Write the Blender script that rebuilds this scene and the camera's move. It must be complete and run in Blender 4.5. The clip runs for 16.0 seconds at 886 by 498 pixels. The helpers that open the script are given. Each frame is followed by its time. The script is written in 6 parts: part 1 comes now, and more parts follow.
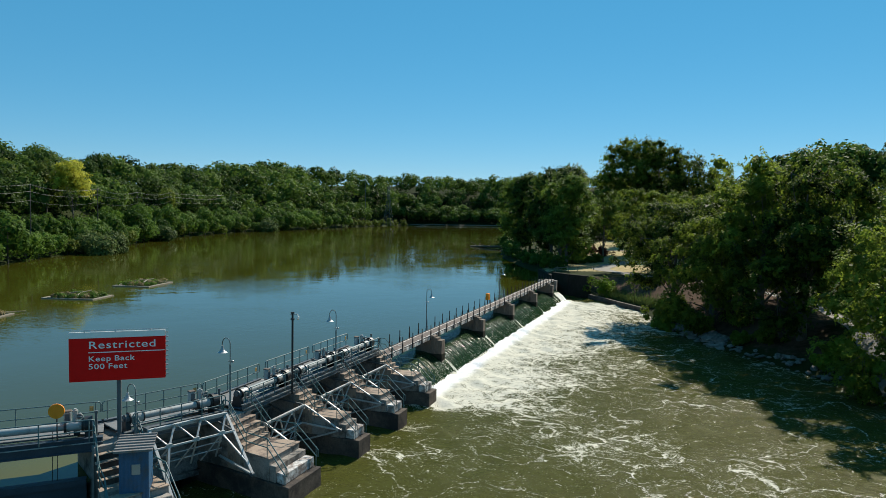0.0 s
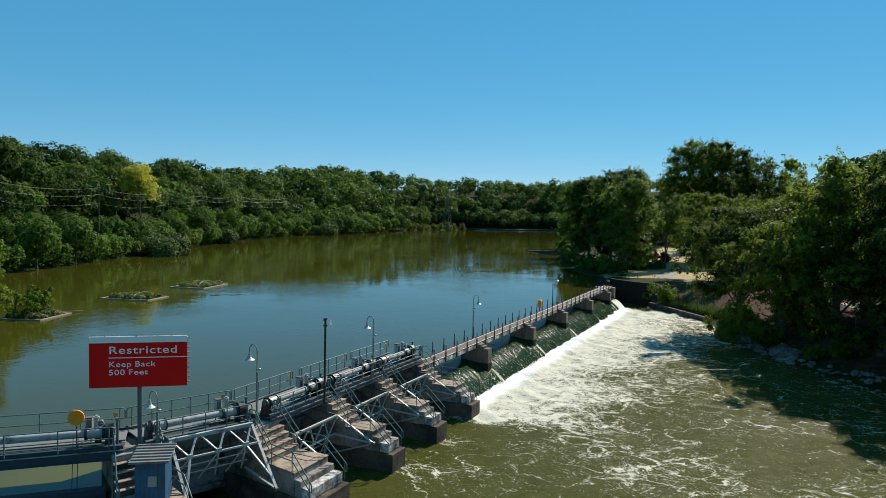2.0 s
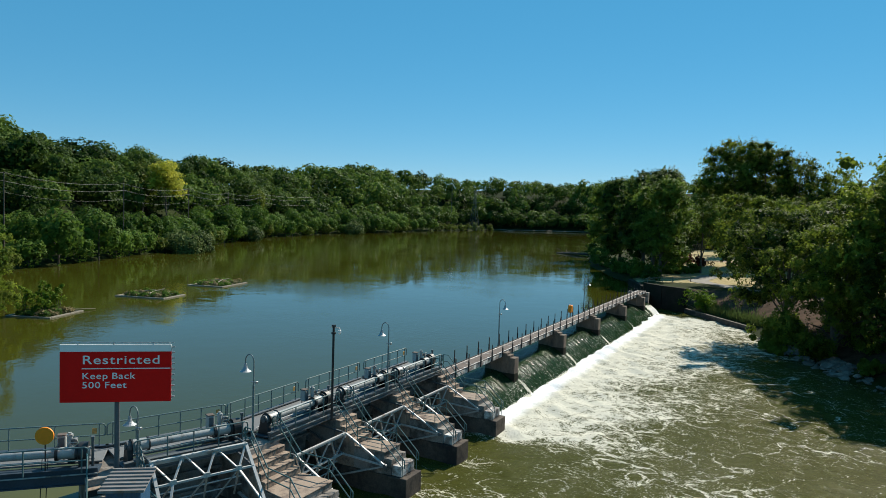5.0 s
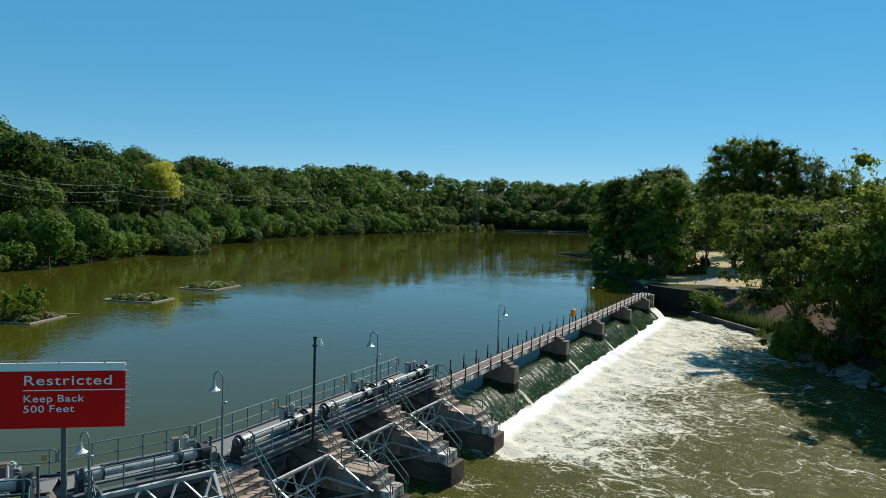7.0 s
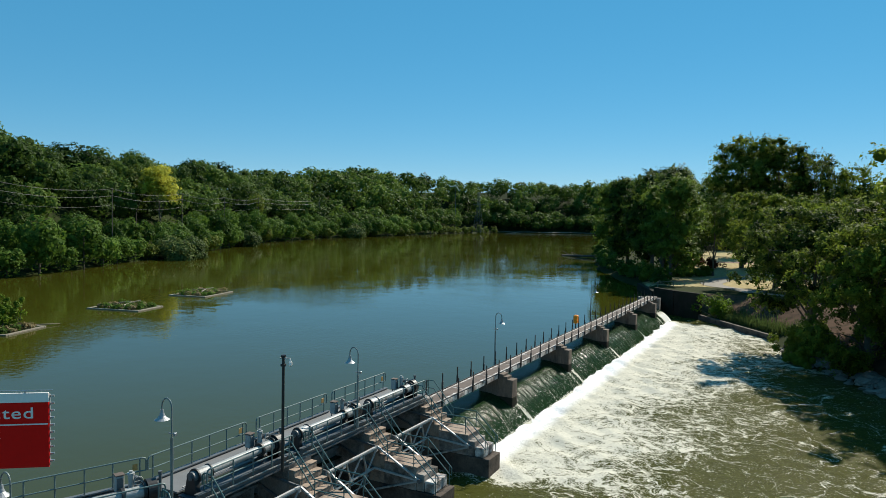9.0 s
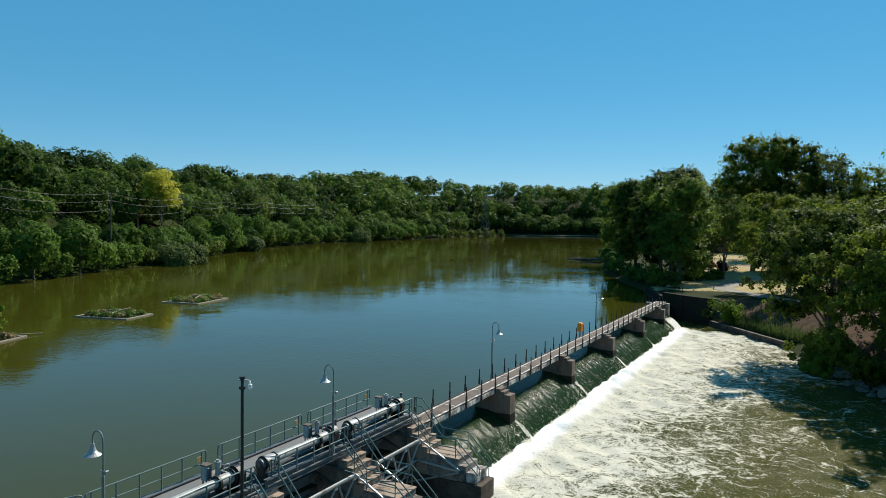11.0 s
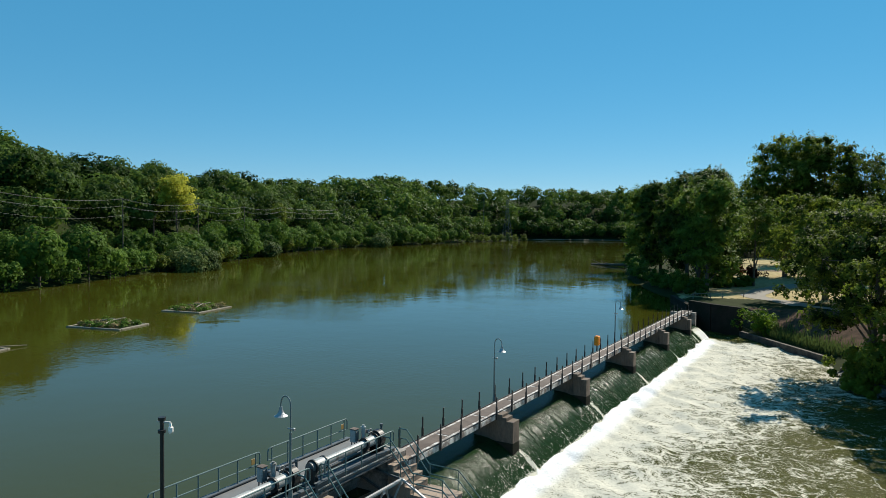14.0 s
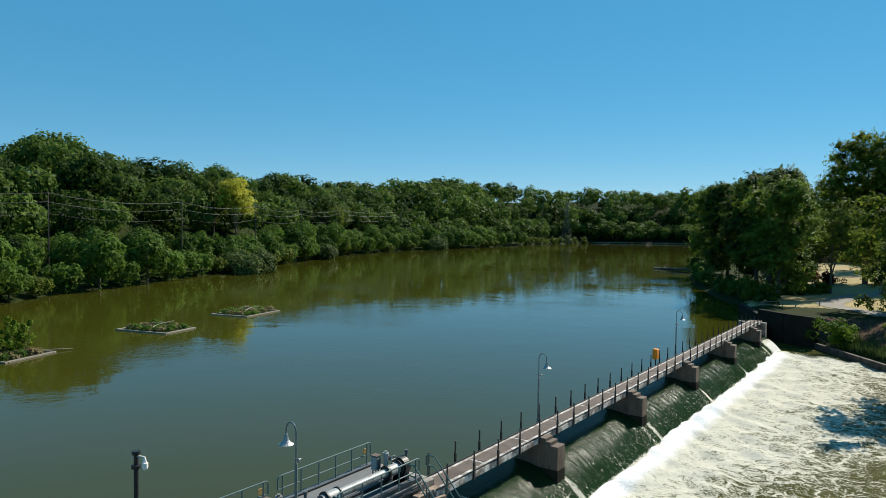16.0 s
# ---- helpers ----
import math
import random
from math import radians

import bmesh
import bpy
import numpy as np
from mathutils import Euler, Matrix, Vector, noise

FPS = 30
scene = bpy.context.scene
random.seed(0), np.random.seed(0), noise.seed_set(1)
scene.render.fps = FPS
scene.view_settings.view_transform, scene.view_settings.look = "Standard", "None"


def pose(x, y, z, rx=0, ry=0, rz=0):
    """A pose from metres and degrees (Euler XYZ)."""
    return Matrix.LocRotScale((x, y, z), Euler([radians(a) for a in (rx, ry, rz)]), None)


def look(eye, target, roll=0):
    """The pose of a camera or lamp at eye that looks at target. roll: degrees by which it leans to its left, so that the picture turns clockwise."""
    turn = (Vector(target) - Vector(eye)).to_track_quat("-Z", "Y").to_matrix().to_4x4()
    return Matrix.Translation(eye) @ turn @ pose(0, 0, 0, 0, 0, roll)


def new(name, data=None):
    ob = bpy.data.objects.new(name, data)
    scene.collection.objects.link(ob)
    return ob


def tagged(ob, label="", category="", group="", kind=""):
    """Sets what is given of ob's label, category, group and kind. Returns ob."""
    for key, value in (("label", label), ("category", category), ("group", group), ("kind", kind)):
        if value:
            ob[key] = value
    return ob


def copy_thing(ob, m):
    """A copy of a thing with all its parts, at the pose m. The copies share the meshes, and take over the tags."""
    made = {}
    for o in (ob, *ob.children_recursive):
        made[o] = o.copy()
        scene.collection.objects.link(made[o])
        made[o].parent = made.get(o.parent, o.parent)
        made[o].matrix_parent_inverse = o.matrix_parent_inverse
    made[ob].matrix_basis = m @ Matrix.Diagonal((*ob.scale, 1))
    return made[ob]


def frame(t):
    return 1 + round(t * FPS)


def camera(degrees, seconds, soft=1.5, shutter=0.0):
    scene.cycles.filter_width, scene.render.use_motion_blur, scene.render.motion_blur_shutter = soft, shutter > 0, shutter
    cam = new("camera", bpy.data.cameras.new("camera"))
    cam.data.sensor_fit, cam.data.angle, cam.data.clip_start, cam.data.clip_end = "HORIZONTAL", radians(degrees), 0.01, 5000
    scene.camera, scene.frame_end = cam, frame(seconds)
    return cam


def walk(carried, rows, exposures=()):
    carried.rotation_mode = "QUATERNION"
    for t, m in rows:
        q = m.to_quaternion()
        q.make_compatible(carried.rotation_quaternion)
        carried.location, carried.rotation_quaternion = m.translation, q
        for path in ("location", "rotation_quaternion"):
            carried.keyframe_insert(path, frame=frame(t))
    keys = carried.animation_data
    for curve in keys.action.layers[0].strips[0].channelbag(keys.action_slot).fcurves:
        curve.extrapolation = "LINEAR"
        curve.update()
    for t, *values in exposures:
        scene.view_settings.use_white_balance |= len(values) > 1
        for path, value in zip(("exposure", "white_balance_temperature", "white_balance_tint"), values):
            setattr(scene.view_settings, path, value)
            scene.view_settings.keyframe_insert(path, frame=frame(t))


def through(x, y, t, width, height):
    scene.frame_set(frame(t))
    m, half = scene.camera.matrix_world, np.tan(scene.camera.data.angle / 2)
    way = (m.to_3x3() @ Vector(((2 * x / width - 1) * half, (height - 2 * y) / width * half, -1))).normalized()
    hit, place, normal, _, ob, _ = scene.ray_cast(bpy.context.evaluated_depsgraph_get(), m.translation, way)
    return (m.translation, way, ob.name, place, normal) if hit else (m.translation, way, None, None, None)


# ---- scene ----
cam = camera(65.4, 16.0, soft=0.85)
PATH = [
    (0, (22.971, -63.741, 13.975), (22.286, -61.865, 13.861), 1.0),
    (0.5, (23.206, -62.978, 13.975), (22.464, -61.125, 13.862), 1.0),
    (1, (23.249, -62.144, 13.951), (22.438, -60.32, 13.84), 0.9),
    (1.5, (23.276, -61.486, 13.91), (22.443, -59.671, 13.801), 1.0),
    (2, (23.22, -60.871, 13.874), (22.374, -59.062, 13.769), 1.2),
    (2.5, (22.988, -60.172, 13.81), (22.104, -58.381, 13.705), 1.4),
    (3, (22.719, -59.495, 13.768), (21.811, -57.716, 13.665), 1.5),
    (3.5, (22.396, -58.826, 13.751), (21.481, -57.051, 13.647), 1.7),
    (4, (22.094, -58.097, 13.695), (21.179, -56.322, 13.589), 1.9),
    (6.5, (20.617, -54.205, 13.621), (19.697, -52.433, 13.516), 1.7),
    (7, (20.363, -53.342, 13.659), (19.442, -51.569, 13.554), 1.7),
    (7.5, (20.095, -52.362, 13.649), (19.172, -50.591, 13.546), 1.5),
    (8, (19.943, -51.473, 13.657), (19.017, -49.703, 13.555), 1.4),
    (8.5, (19.703, -50.517, 13.662), (18.776, -48.748, 13.563), 1.3),
    (9, (19.494, -49.553, 13.695), (18.562, -47.787, 13.596), 1.2),
    (11.5, (18.648, -44.838, 13.672), (17.692, -43.084, 13.586), 0.9),
    (12, (18.455, -43.883, 13.607), (17.497, -42.129, 13.524), 0.9),
    (12.5, (18.276, -42.988, 13.586), (17.318, -41.234, 13.504), 0.9),
    (13, (18.227, -42.063, 13.593), (17.266, -40.31, 13.514), 0.9),
    (13.5, (18.1, -41.055, 13.623), (17.128, -39.308, 13.545), 0.9),
    (14, (17.908, -40.076, 13.67), (16.893, -38.354, 13.593), 0.7),
    (14.5, (17.73, -39.113, 13.704), (16.67, -37.419, 13.629), 0.7),
    (15, (17.556, -38.174, 13.743), (16.459, -36.504, 13.668), 0.7),
    (15.5, (17.432, -37.229, 13.779), (16.292, -35.588, 13.706), 0.5),
    (16, (17.151, -36.331, 13.789), (15.991, -34.703, 13.717), 0.7),
]
walk(cam, [(t, look(eye, target, roll)) for t, eye, target, roll in PATH])

# ---- world, sun ----
SUN_AZ, SUN_EL = radians(81), radians(40)   # azimuth from +x towards +y
world = bpy.data.worlds.new("world")
scene.world = world
world.use_nodes = True
wn = world.node_tree.nodes
sky = wn.new("ShaderNodeTexSky")
sky.sky_type = "NISHITA"
sky.sun_disc = False
sky.sun_elevation = SUN_EL
sky.sun_rotation = radians(90) - SUN_AZ
sky.altitude = 3000
sky.air_density = 1.0
sky.dust_density = 0.0
sky.ozone_density = 2.5
wn["Background"].inputs["Strength"].default_value = 0.128
deep = wn.new("ShaderNodeHueSaturation")
deep.inputs["Hue"].default_value = 0.482
deep.inputs["Saturation"].default_value = 1.55
even = wn.new("ShaderNodeGamma")
even.inputs["Gamma"].default_value = 0.73
world.node_tree.links.new(sky.outputs["Color"], even.inputs["Color"])
world.node_tree.links.new(even.outputs["Color"], deep.inputs["Color"])
clear = wn.new("ShaderNodeMix")              # clear dry air: little paling towards the horizon
clear.data_type = "RGBA"
clear.inputs["Factor"].default_value = 0.46
clear.inputs["B"].default_value = (0.50, 2.06, 3.64, 1)
world.node_tree.links.new(deep.outputs["Color"], clear.inputs["A"])
world.node_tree.links.new(clear.outputs["Result"], wn["Background"].inputs["Color"])
sun_data = bpy.data.lights.new("sun", "SUN")
sun_data.energy = 5.0
sun_data.angle = radians(0.5)
sun_data.color = (1.0, 0.935, 0.81)
sun = new("sun", sun_data)
sun_dir = Vector((math.cos(SUN_AZ) * math.cos(SUN_EL), math.sin(SUN_AZ) * math.cos(SUN_EL), math.sin(SUN_EL)))
sun.matrix_world = look(sun_dir * 100, (0, 0, 0))
scene.view_settings.exposure = 0.5

TAIL = -2.1          # level of the tailwater; the pond lies at z = 0


# ---- materials ----
def shader(name, base, rough=0.7, metal=0.0, vary=0.25, scale=2.0, fine=20.0, bump=0.15, dirt=None, dirt_amount=0.0, spec=0.5, per=0.0, stretch=None):
    """A surface with variation at two scales, stains of a second colour and fine relief."""
    m = bpy.data.materials.new(name)
    m.use_nodes = True
    nt = m.node_tree
    n, l = nt.nodes, nt.links
    b = n["Principled BSDF"]
    b.inputs["Roughness"].default_value = rough
    b.inputs["Metallic"].default_value = metal
    b.inputs["Specular IOR Level"].default_value = spec
    geo = n.new("ShaderNodeNewGeometry")
    mp = n.new("ShaderNodeMapping")
    if stretch:
        mp.inputs["Scale"].default_value = stretch
    l.new(geo.outputs["Position"], mp.inputs["Vector"])
    big, small = n.new("ShaderNodeTexNoise"), n.new("ShaderNodeTexNoise")
    for node, sc in ((big, scale), (small, fine)):
        node.inputs["Scale"].default_value = sc
        node.inputs["Detail"].default_value = 5
        node.inputs["Roughness"].default_value = 0.6
        l.new(mp.outputs["Vector"], node.inputs["Vector"])
    add = n.new("ShaderNodeMath"); add.operation = "ADD"
    l.new(big.outputs["Fac"], add.inputs[0]); l.new(small.outputs["Fac"], add.inputs[1])
    rng = n.new("ShaderNodeMapRange")
    rng.inputs["From Min"].default_value, rng.inputs["From Max"].default_value = 0.7, 1.3
    rng.inputs["To Min"].default_value, rng.inputs["To Max"].default_value = 1 - vary, 1 + vary
    l.new(add.outputs[0], rng.inputs["Value"])
    value = rng.outputs["Result"]
    if per:
        info = n.new("ShaderNodeObjectInfo")
        pr = n.new("ShaderNodeMapRange")
        pr.inputs["To Min"].default_value, pr.inputs["To Max"].default_value = 1 - per, 1 + per
        l.new(info.outputs["Random"], pr.inputs["Value"])
        mul = n.new("ShaderNodeMath"); mul.operation = "MULTIPLY"
        l.new(value, mul.inputs[0]); l.new(pr.outputs["Result"], mul.inputs[1])
        value = mul.outputs[0]
    col = n.new("ShaderNodeVectorMath"); col.operation = "SCALE"
    col.inputs[0].default_value = base
    l.new(value, col.inputs["Scale"])
    out = col.outputs["Vector"]
    if dirt:
        st = n.new("ShaderNodeTexNoise")
        st.inputs["Scale"].default_value = scale * 0.9
        st.inputs["Detail"].default_value = 7
        st.inputs["Roughness"].default_value = 0.7
        l.new(mp.outputs["Vector"], st.inputs["Vector"])
        ramp = n.new("ShaderNodeMapRange")
        ramp.inputs["From Min"].default_value, ramp.inputs["From Max"].default_value = 0.62 - 0.3 * dirt_amount, 0.72 - 0.2 * dirt_amount
        l.new(st.outputs["Fac"], ramp.inputs["Value"])
        mix = n.new("ShaderNodeMix"); mix.data_type = "RGBA"
        l.new(ramp.outputs["Result"], mix.inputs["Factor"])
        l.new(out, mix.inputs["A"])
        mix.inputs["B"].default_value = (*dirt, 1)
        out = mix.outputs["Result"]
    l.new(out, b.inputs["Base Color"])
    if bump:
        bp = n.new("ShaderNodeBump")
        bp.inputs["Strength"].default_value = bump
        bp.inputs["Distance"].default_value = 0.03
        l.new(small.outputs["Fac"], bp.inputs["Height"])
        l.new(bp.outputs["Normal"], b.inputs["Normal"])
    return m


def leaf_shader(name, dark, light, through=0.35):
    m = bpy.data.materials.new(name)
    m.use_nodes = True
    n, l = m.node_tree.nodes, m.node_tree.links
    b = n["Principled BSDF"]
    b.inputs["Roughness"].default_value = 0.6
    b.inputs["Specular IOR Level"].default_value = 0.09
    geo, info = n.new("ShaderNodeNewGeometry"), n.new("ShaderNodeObjectInfo")
    noise_t = n.new("ShaderNodeTexNoise")
    noise_t.inputs["Scale"].default_value = 0.3
    noise_t.inputs["Detail"].default_value = 8
    noise_t.inputs["Roughness"].default_value = 0.72
    l.new(geo.outputs["Position"], noise_t.inputs["Vector"])
    a1 = n.new("ShaderNodeMath"); a1.operation = "MULTIPLY"; a1.inputs[1].default_value = 0.15
    l.new(geo.outputs["Random Per Island"], a1.inputs[0])
    a2 = n.new("ShaderNodeMath"); a2.operation = "MULTIPLY_ADD"; a2.inputs[1].default_value = 0.55
    l.new(info.outputs["Random"], a2.inputs[0]); l.new(a1.outputs[0], a2.inputs[2])
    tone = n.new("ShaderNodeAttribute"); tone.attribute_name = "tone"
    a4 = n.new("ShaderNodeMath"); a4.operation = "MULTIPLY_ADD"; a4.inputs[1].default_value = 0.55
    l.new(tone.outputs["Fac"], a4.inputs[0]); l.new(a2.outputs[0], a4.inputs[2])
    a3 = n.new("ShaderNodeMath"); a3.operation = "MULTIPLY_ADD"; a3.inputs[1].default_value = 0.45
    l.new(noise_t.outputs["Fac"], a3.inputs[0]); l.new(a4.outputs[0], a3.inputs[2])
    cl = n.new("ShaderNodeMath"); cl.operation = "SUBTRACT"; cl.inputs[1].default_value = 0.08; cl.use_clamp = True
    l.new(a3.outputs[0], cl.inputs[0])
    mix = n.new("ShaderNodeMix"); mix.data_type = "RGBA"
    mix.inputs["A"].default_value, mix.inputs["B"].default_value = (*dark, 1), (*light, 1)
    l.new(cl.outputs[0], mix.inputs["Factor"])
    l.new(mix.outputs["Result"], b.inputs["Base Color"])
    leafy = n.new("ShaderNodeTexNoise")
    leafy.inputs["Scale"].default_value = 2.2; leafy.inputs["Detail"].default_value = 4; leafy.inputs["Roughness"].default_value = 0.7
    l.new(geo.outputs["Position"], leafy.inputs["Vector"])
    bp = n.new("ShaderNodeBump"); bp.inputs["Strength"].default_value = 0.22; bp.inputs["Distance"].default_value = 0.5
    l.new(leafy.outputs["Fac"], bp.inputs["Height"]); l.new(bp.outputs["Normal"], b.inputs["Normal"])
    tr = n.new("ShaderNodeBsdfTranslucent")
    l.new(mix.outputs["Result"], tr.inputs["Color"])
    ms = n.new("ShaderNodeMixShader"); ms.inputs["Fac"].default_value = through
    l.new(b.outputs["BSDF"], ms.inputs[1]); l.new(tr.outputs["BSDF"], ms.inputs[2])
    l.new(ms.outputs["Shader"], n["Material Output"].inputs["Surface"])
    return m


CONCRETE = shader("weathered_concrete", (0.265, 0.235, 0.205), 0.9, vary=0.3, scale=0.8, fine=14, bump=0.4, dirt=(0.075, 0.064, 0.053), dirt_amount=0.55)
WET_SHADE_CONCRETE = shader("stained_shade_concrete", (0.100, 0.079, 0.062), 0.85, vary=0.35, scale=0.7, fine=10, bump=0.4, dirt=(0.0396, 0.033, 0.0297), dirt_amount=0.6)
# colour holds the abutment's tree shade and damp, and the wet pier feet
SHADED_WET = shader("shaded_wet_concrete", (0.0277, 0.0239, 0.0193), 0.9, vary=0.35, scale=0.6, fine=9, bump=0.4, dirt=(0.0193, 0.0216, 0.0139), dirt_amount=0.55)
for damp, gloss in ((SHADED_WET, 0.06), (WET_SHADE_CONCRETE, 0.2)):
    damp.node_tree.nodes["Principled BSDF"].inputs["Specular IOR Level"].default_value = gloss
BROWN_CONCRETE = shader("brown_concrete", (0.142, 0.104, 0.0755), 0.9, vary=0.3, scale=0.9, fine=12, bump=0.4, dirt=(0.0693, 0.0501, 0.0385), dirt_amount=0.45, stretch=(1, 1, 0.35))
STEP = shader("worn_step_concrete", (0.302, 0.227, 0.169), 0.9, vary=0.2, scale=1.2, fine=18, bump=0.3, dirt=(0.101, 0.072, 0.0576), dirt_amount=0.4)
PALE_PAINT = shader("peeling_white_paint", (0.60, 0.585, 0.55), 0.8, vary=0.12, scale=2.2, fine=16, bump=0.3, dirt=(0.193, 0.154, 0.131), dirt_amount=0.75)
GALV = shader("galvanised_steel", (0.323, 0.339, 0.347), 0.5, 0.6, vary=0.15, scale=3, fine=30, bump=0.05)
WHITE_STEEL = shader("white_painted_steel", (0.42, 0.42, 0.40), 0.5, vary=0.12, scale=1.5, fine=20, bump=0.05, dirt=(0.231, 0.193, 0.154), dirt_amount=0.2)
SHAFT_GREY = shader("grey_shaft_paint", (0.33, 0.34, 0.325), 0.45, vary=0.15, scale=1.5, fine=18, bump=0.05, dirt=(0.123, 0.108, 0.0924), dirt_amount=0.3)
LAMP_STEEL = shader("grey_lamp_steel", (0.162, 0.2, 0.2), 0.4, 0.2, vary=0.15, scale=3, fine=25, bump=0.03)
GREEN_RAIL = shader("grey_green_rail_paint", (0.0924, 0.146, 0.142), 0.45, vary=0.15, scale=3, fine=25, bump=0.05)
TEAL_RAIL = shader("teal_rail_paint", (0.0501, 0.119, 0.115), 0.45, vary=0.15, scale=3, fine=25, bump=0.05)
BLUE_STEEL = shader("dark_blue_grey_steel", (0.027, 0.0423, 0.0577), 0.55, vary=0.3, scale=1.2, fine=16, bump=0.08)
GREY_STEEL = shader("blue_grey_steel", (0.092, 0.101, 0.104), 0.5, vary=0.2, scale=1.5, fine=16, bump=0.06)
BLACK = shader("black_steel", (0.0154, 0.0162, 0.0169), 0.5, vary=0.3, scale=4, fine=30, bump=0.05)
DECK = shader("grey_deck_plate", (0.14, 0.143, 0.142), 0.7, vary=0.15, scale=1.2, fine=22, bump=0.1)
RUST_STEEL = shader("gate_plate_steel", (0.22, 0.215, 0.20), 0.7, vary=0.35, scale=0.9, fine=14, bump=0.1, dirt=(0.0462, 0.0308, 0.0231), dirt_amount=0.4)
WALK = shader("brown_weathered_deck", (0.108, 0.0809, 0.0655), 0.9, vary=0.3, scale=1.1, fine=12, bump=0.3, dirt=(0.077, 0.0539, 0.0423), dirt_amount=0.35)
SIGN_RED = shader("sign_red", (0.90, 0.008, 0.006), 0.5, vary=0.05, scale=1, fine=9, bump=0.0)
SIGN_WHITE = shader("sign_white", (0.95, 0.86, 0.78), 0.5, vary=0.03, scale=2, fine=9, bump=0.0)
for paint in (SIGN_RED, SIGN_WHITE):
    paint.node_tree.nodes["Principled BSDF"].inputs["Specular IOR Level"].default_value = 0.15
SIGN_BACK = shader("sign_aluminium", (0.45, 0.47, 0.48), 0.4, 0.7, vary=0.1, bump=0.0)
ORANGE = shader("orange_disc_paint", (0.95, 0.27, 0.008), 0.5, vary=0.1, scale=3, bump=0.02)
YELLOW = shader("yellow_tag", (0.385, 0.231, 0.0693), 0.5, vary=0.1, scale=4, bump=0.02)
SHED_BLUE = shader("blue_corrugated_steel", (0.035, 0.10, 0.18), 0.5, vary=0.2, scale=1.2, fine=18, bump=0.05, dirt=(0.06, 0.08, 0.1), dirt_amount=0.2)
ROOF = shader("grey_roof_steel", (0.20, 0.182, 0.168), 0.5, vary=0.15, scale=1.5, fine=20, bump=0.05, dirt=(0.154, 0.108, 0.077), dirt_amount=0.2)
TIMBER = shader("weathered_timber", (0.223, 0.193, 0.146), 0.9, vary=0.3, scale=1.5, fine=14, bump=0.3, per=0.15)
BARK = shader("bark", (0.1, 0.0809, 0.0616), 0.95, vary=0.4, scale=2.5, fine=12, bump=0.6, stretch=(1, 1, 0.25))
ROCK = shader("limestone_rock", (0.15, 0.138, 0.118), 0.9, vary=0.3, scale=1.3, fine=9, bump=0.5, per=0.3)
LEAF_NEAR = leaf_shader("leaves_near", (0.020, 0.040, 0.007), (0.270, 0.345, 0.040), 0.54)
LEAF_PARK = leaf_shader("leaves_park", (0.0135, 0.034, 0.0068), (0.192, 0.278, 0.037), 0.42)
LEAF_MID = leaf_shader("leaves_mid", (0.0145, 0.044, 0.0076), (0.158, 0.262, 0.036), 0.42)
LEAF_FAR = leaf_shader("leaves_far", (0.0080, 0.026, 0.0052), (0.104, 0.168, 0.027), 0.40)
LEAF_OLIVE = leaf_shader("leaves_olive", (0.0347, 0.0577, 0.0077), (0.208, 0.254, 0.0347), 0.38)
LEAF_RED = leaf_shader("leaves_red", (0.0693, 0.0193, 0.0115), (0.185, 0.0539, 0.027), 0.4)
LEAF_BRIGHT = leaf_shader("leaves_bright", (0.0539, 0.115, 0.00924), (0.2, 0.277, 0.0231), 0.4)
LEAF_YELLOW = leaf_shader("leaves_yellow", (0.17, 0.19, 0.016), (0.58, 0.56, 0.07), 0.46)
LEAF_DRY = leaf_shader("leaves_dry", (0.09, 0.075, 0.03), (0.30, 0.24, 0.12), 0.3)
LEAF_GREY = leaf_shader("leaves_grey_green", (0.0385, 0.0655, 0.0169), (0.146, 0.193, 0.0539))


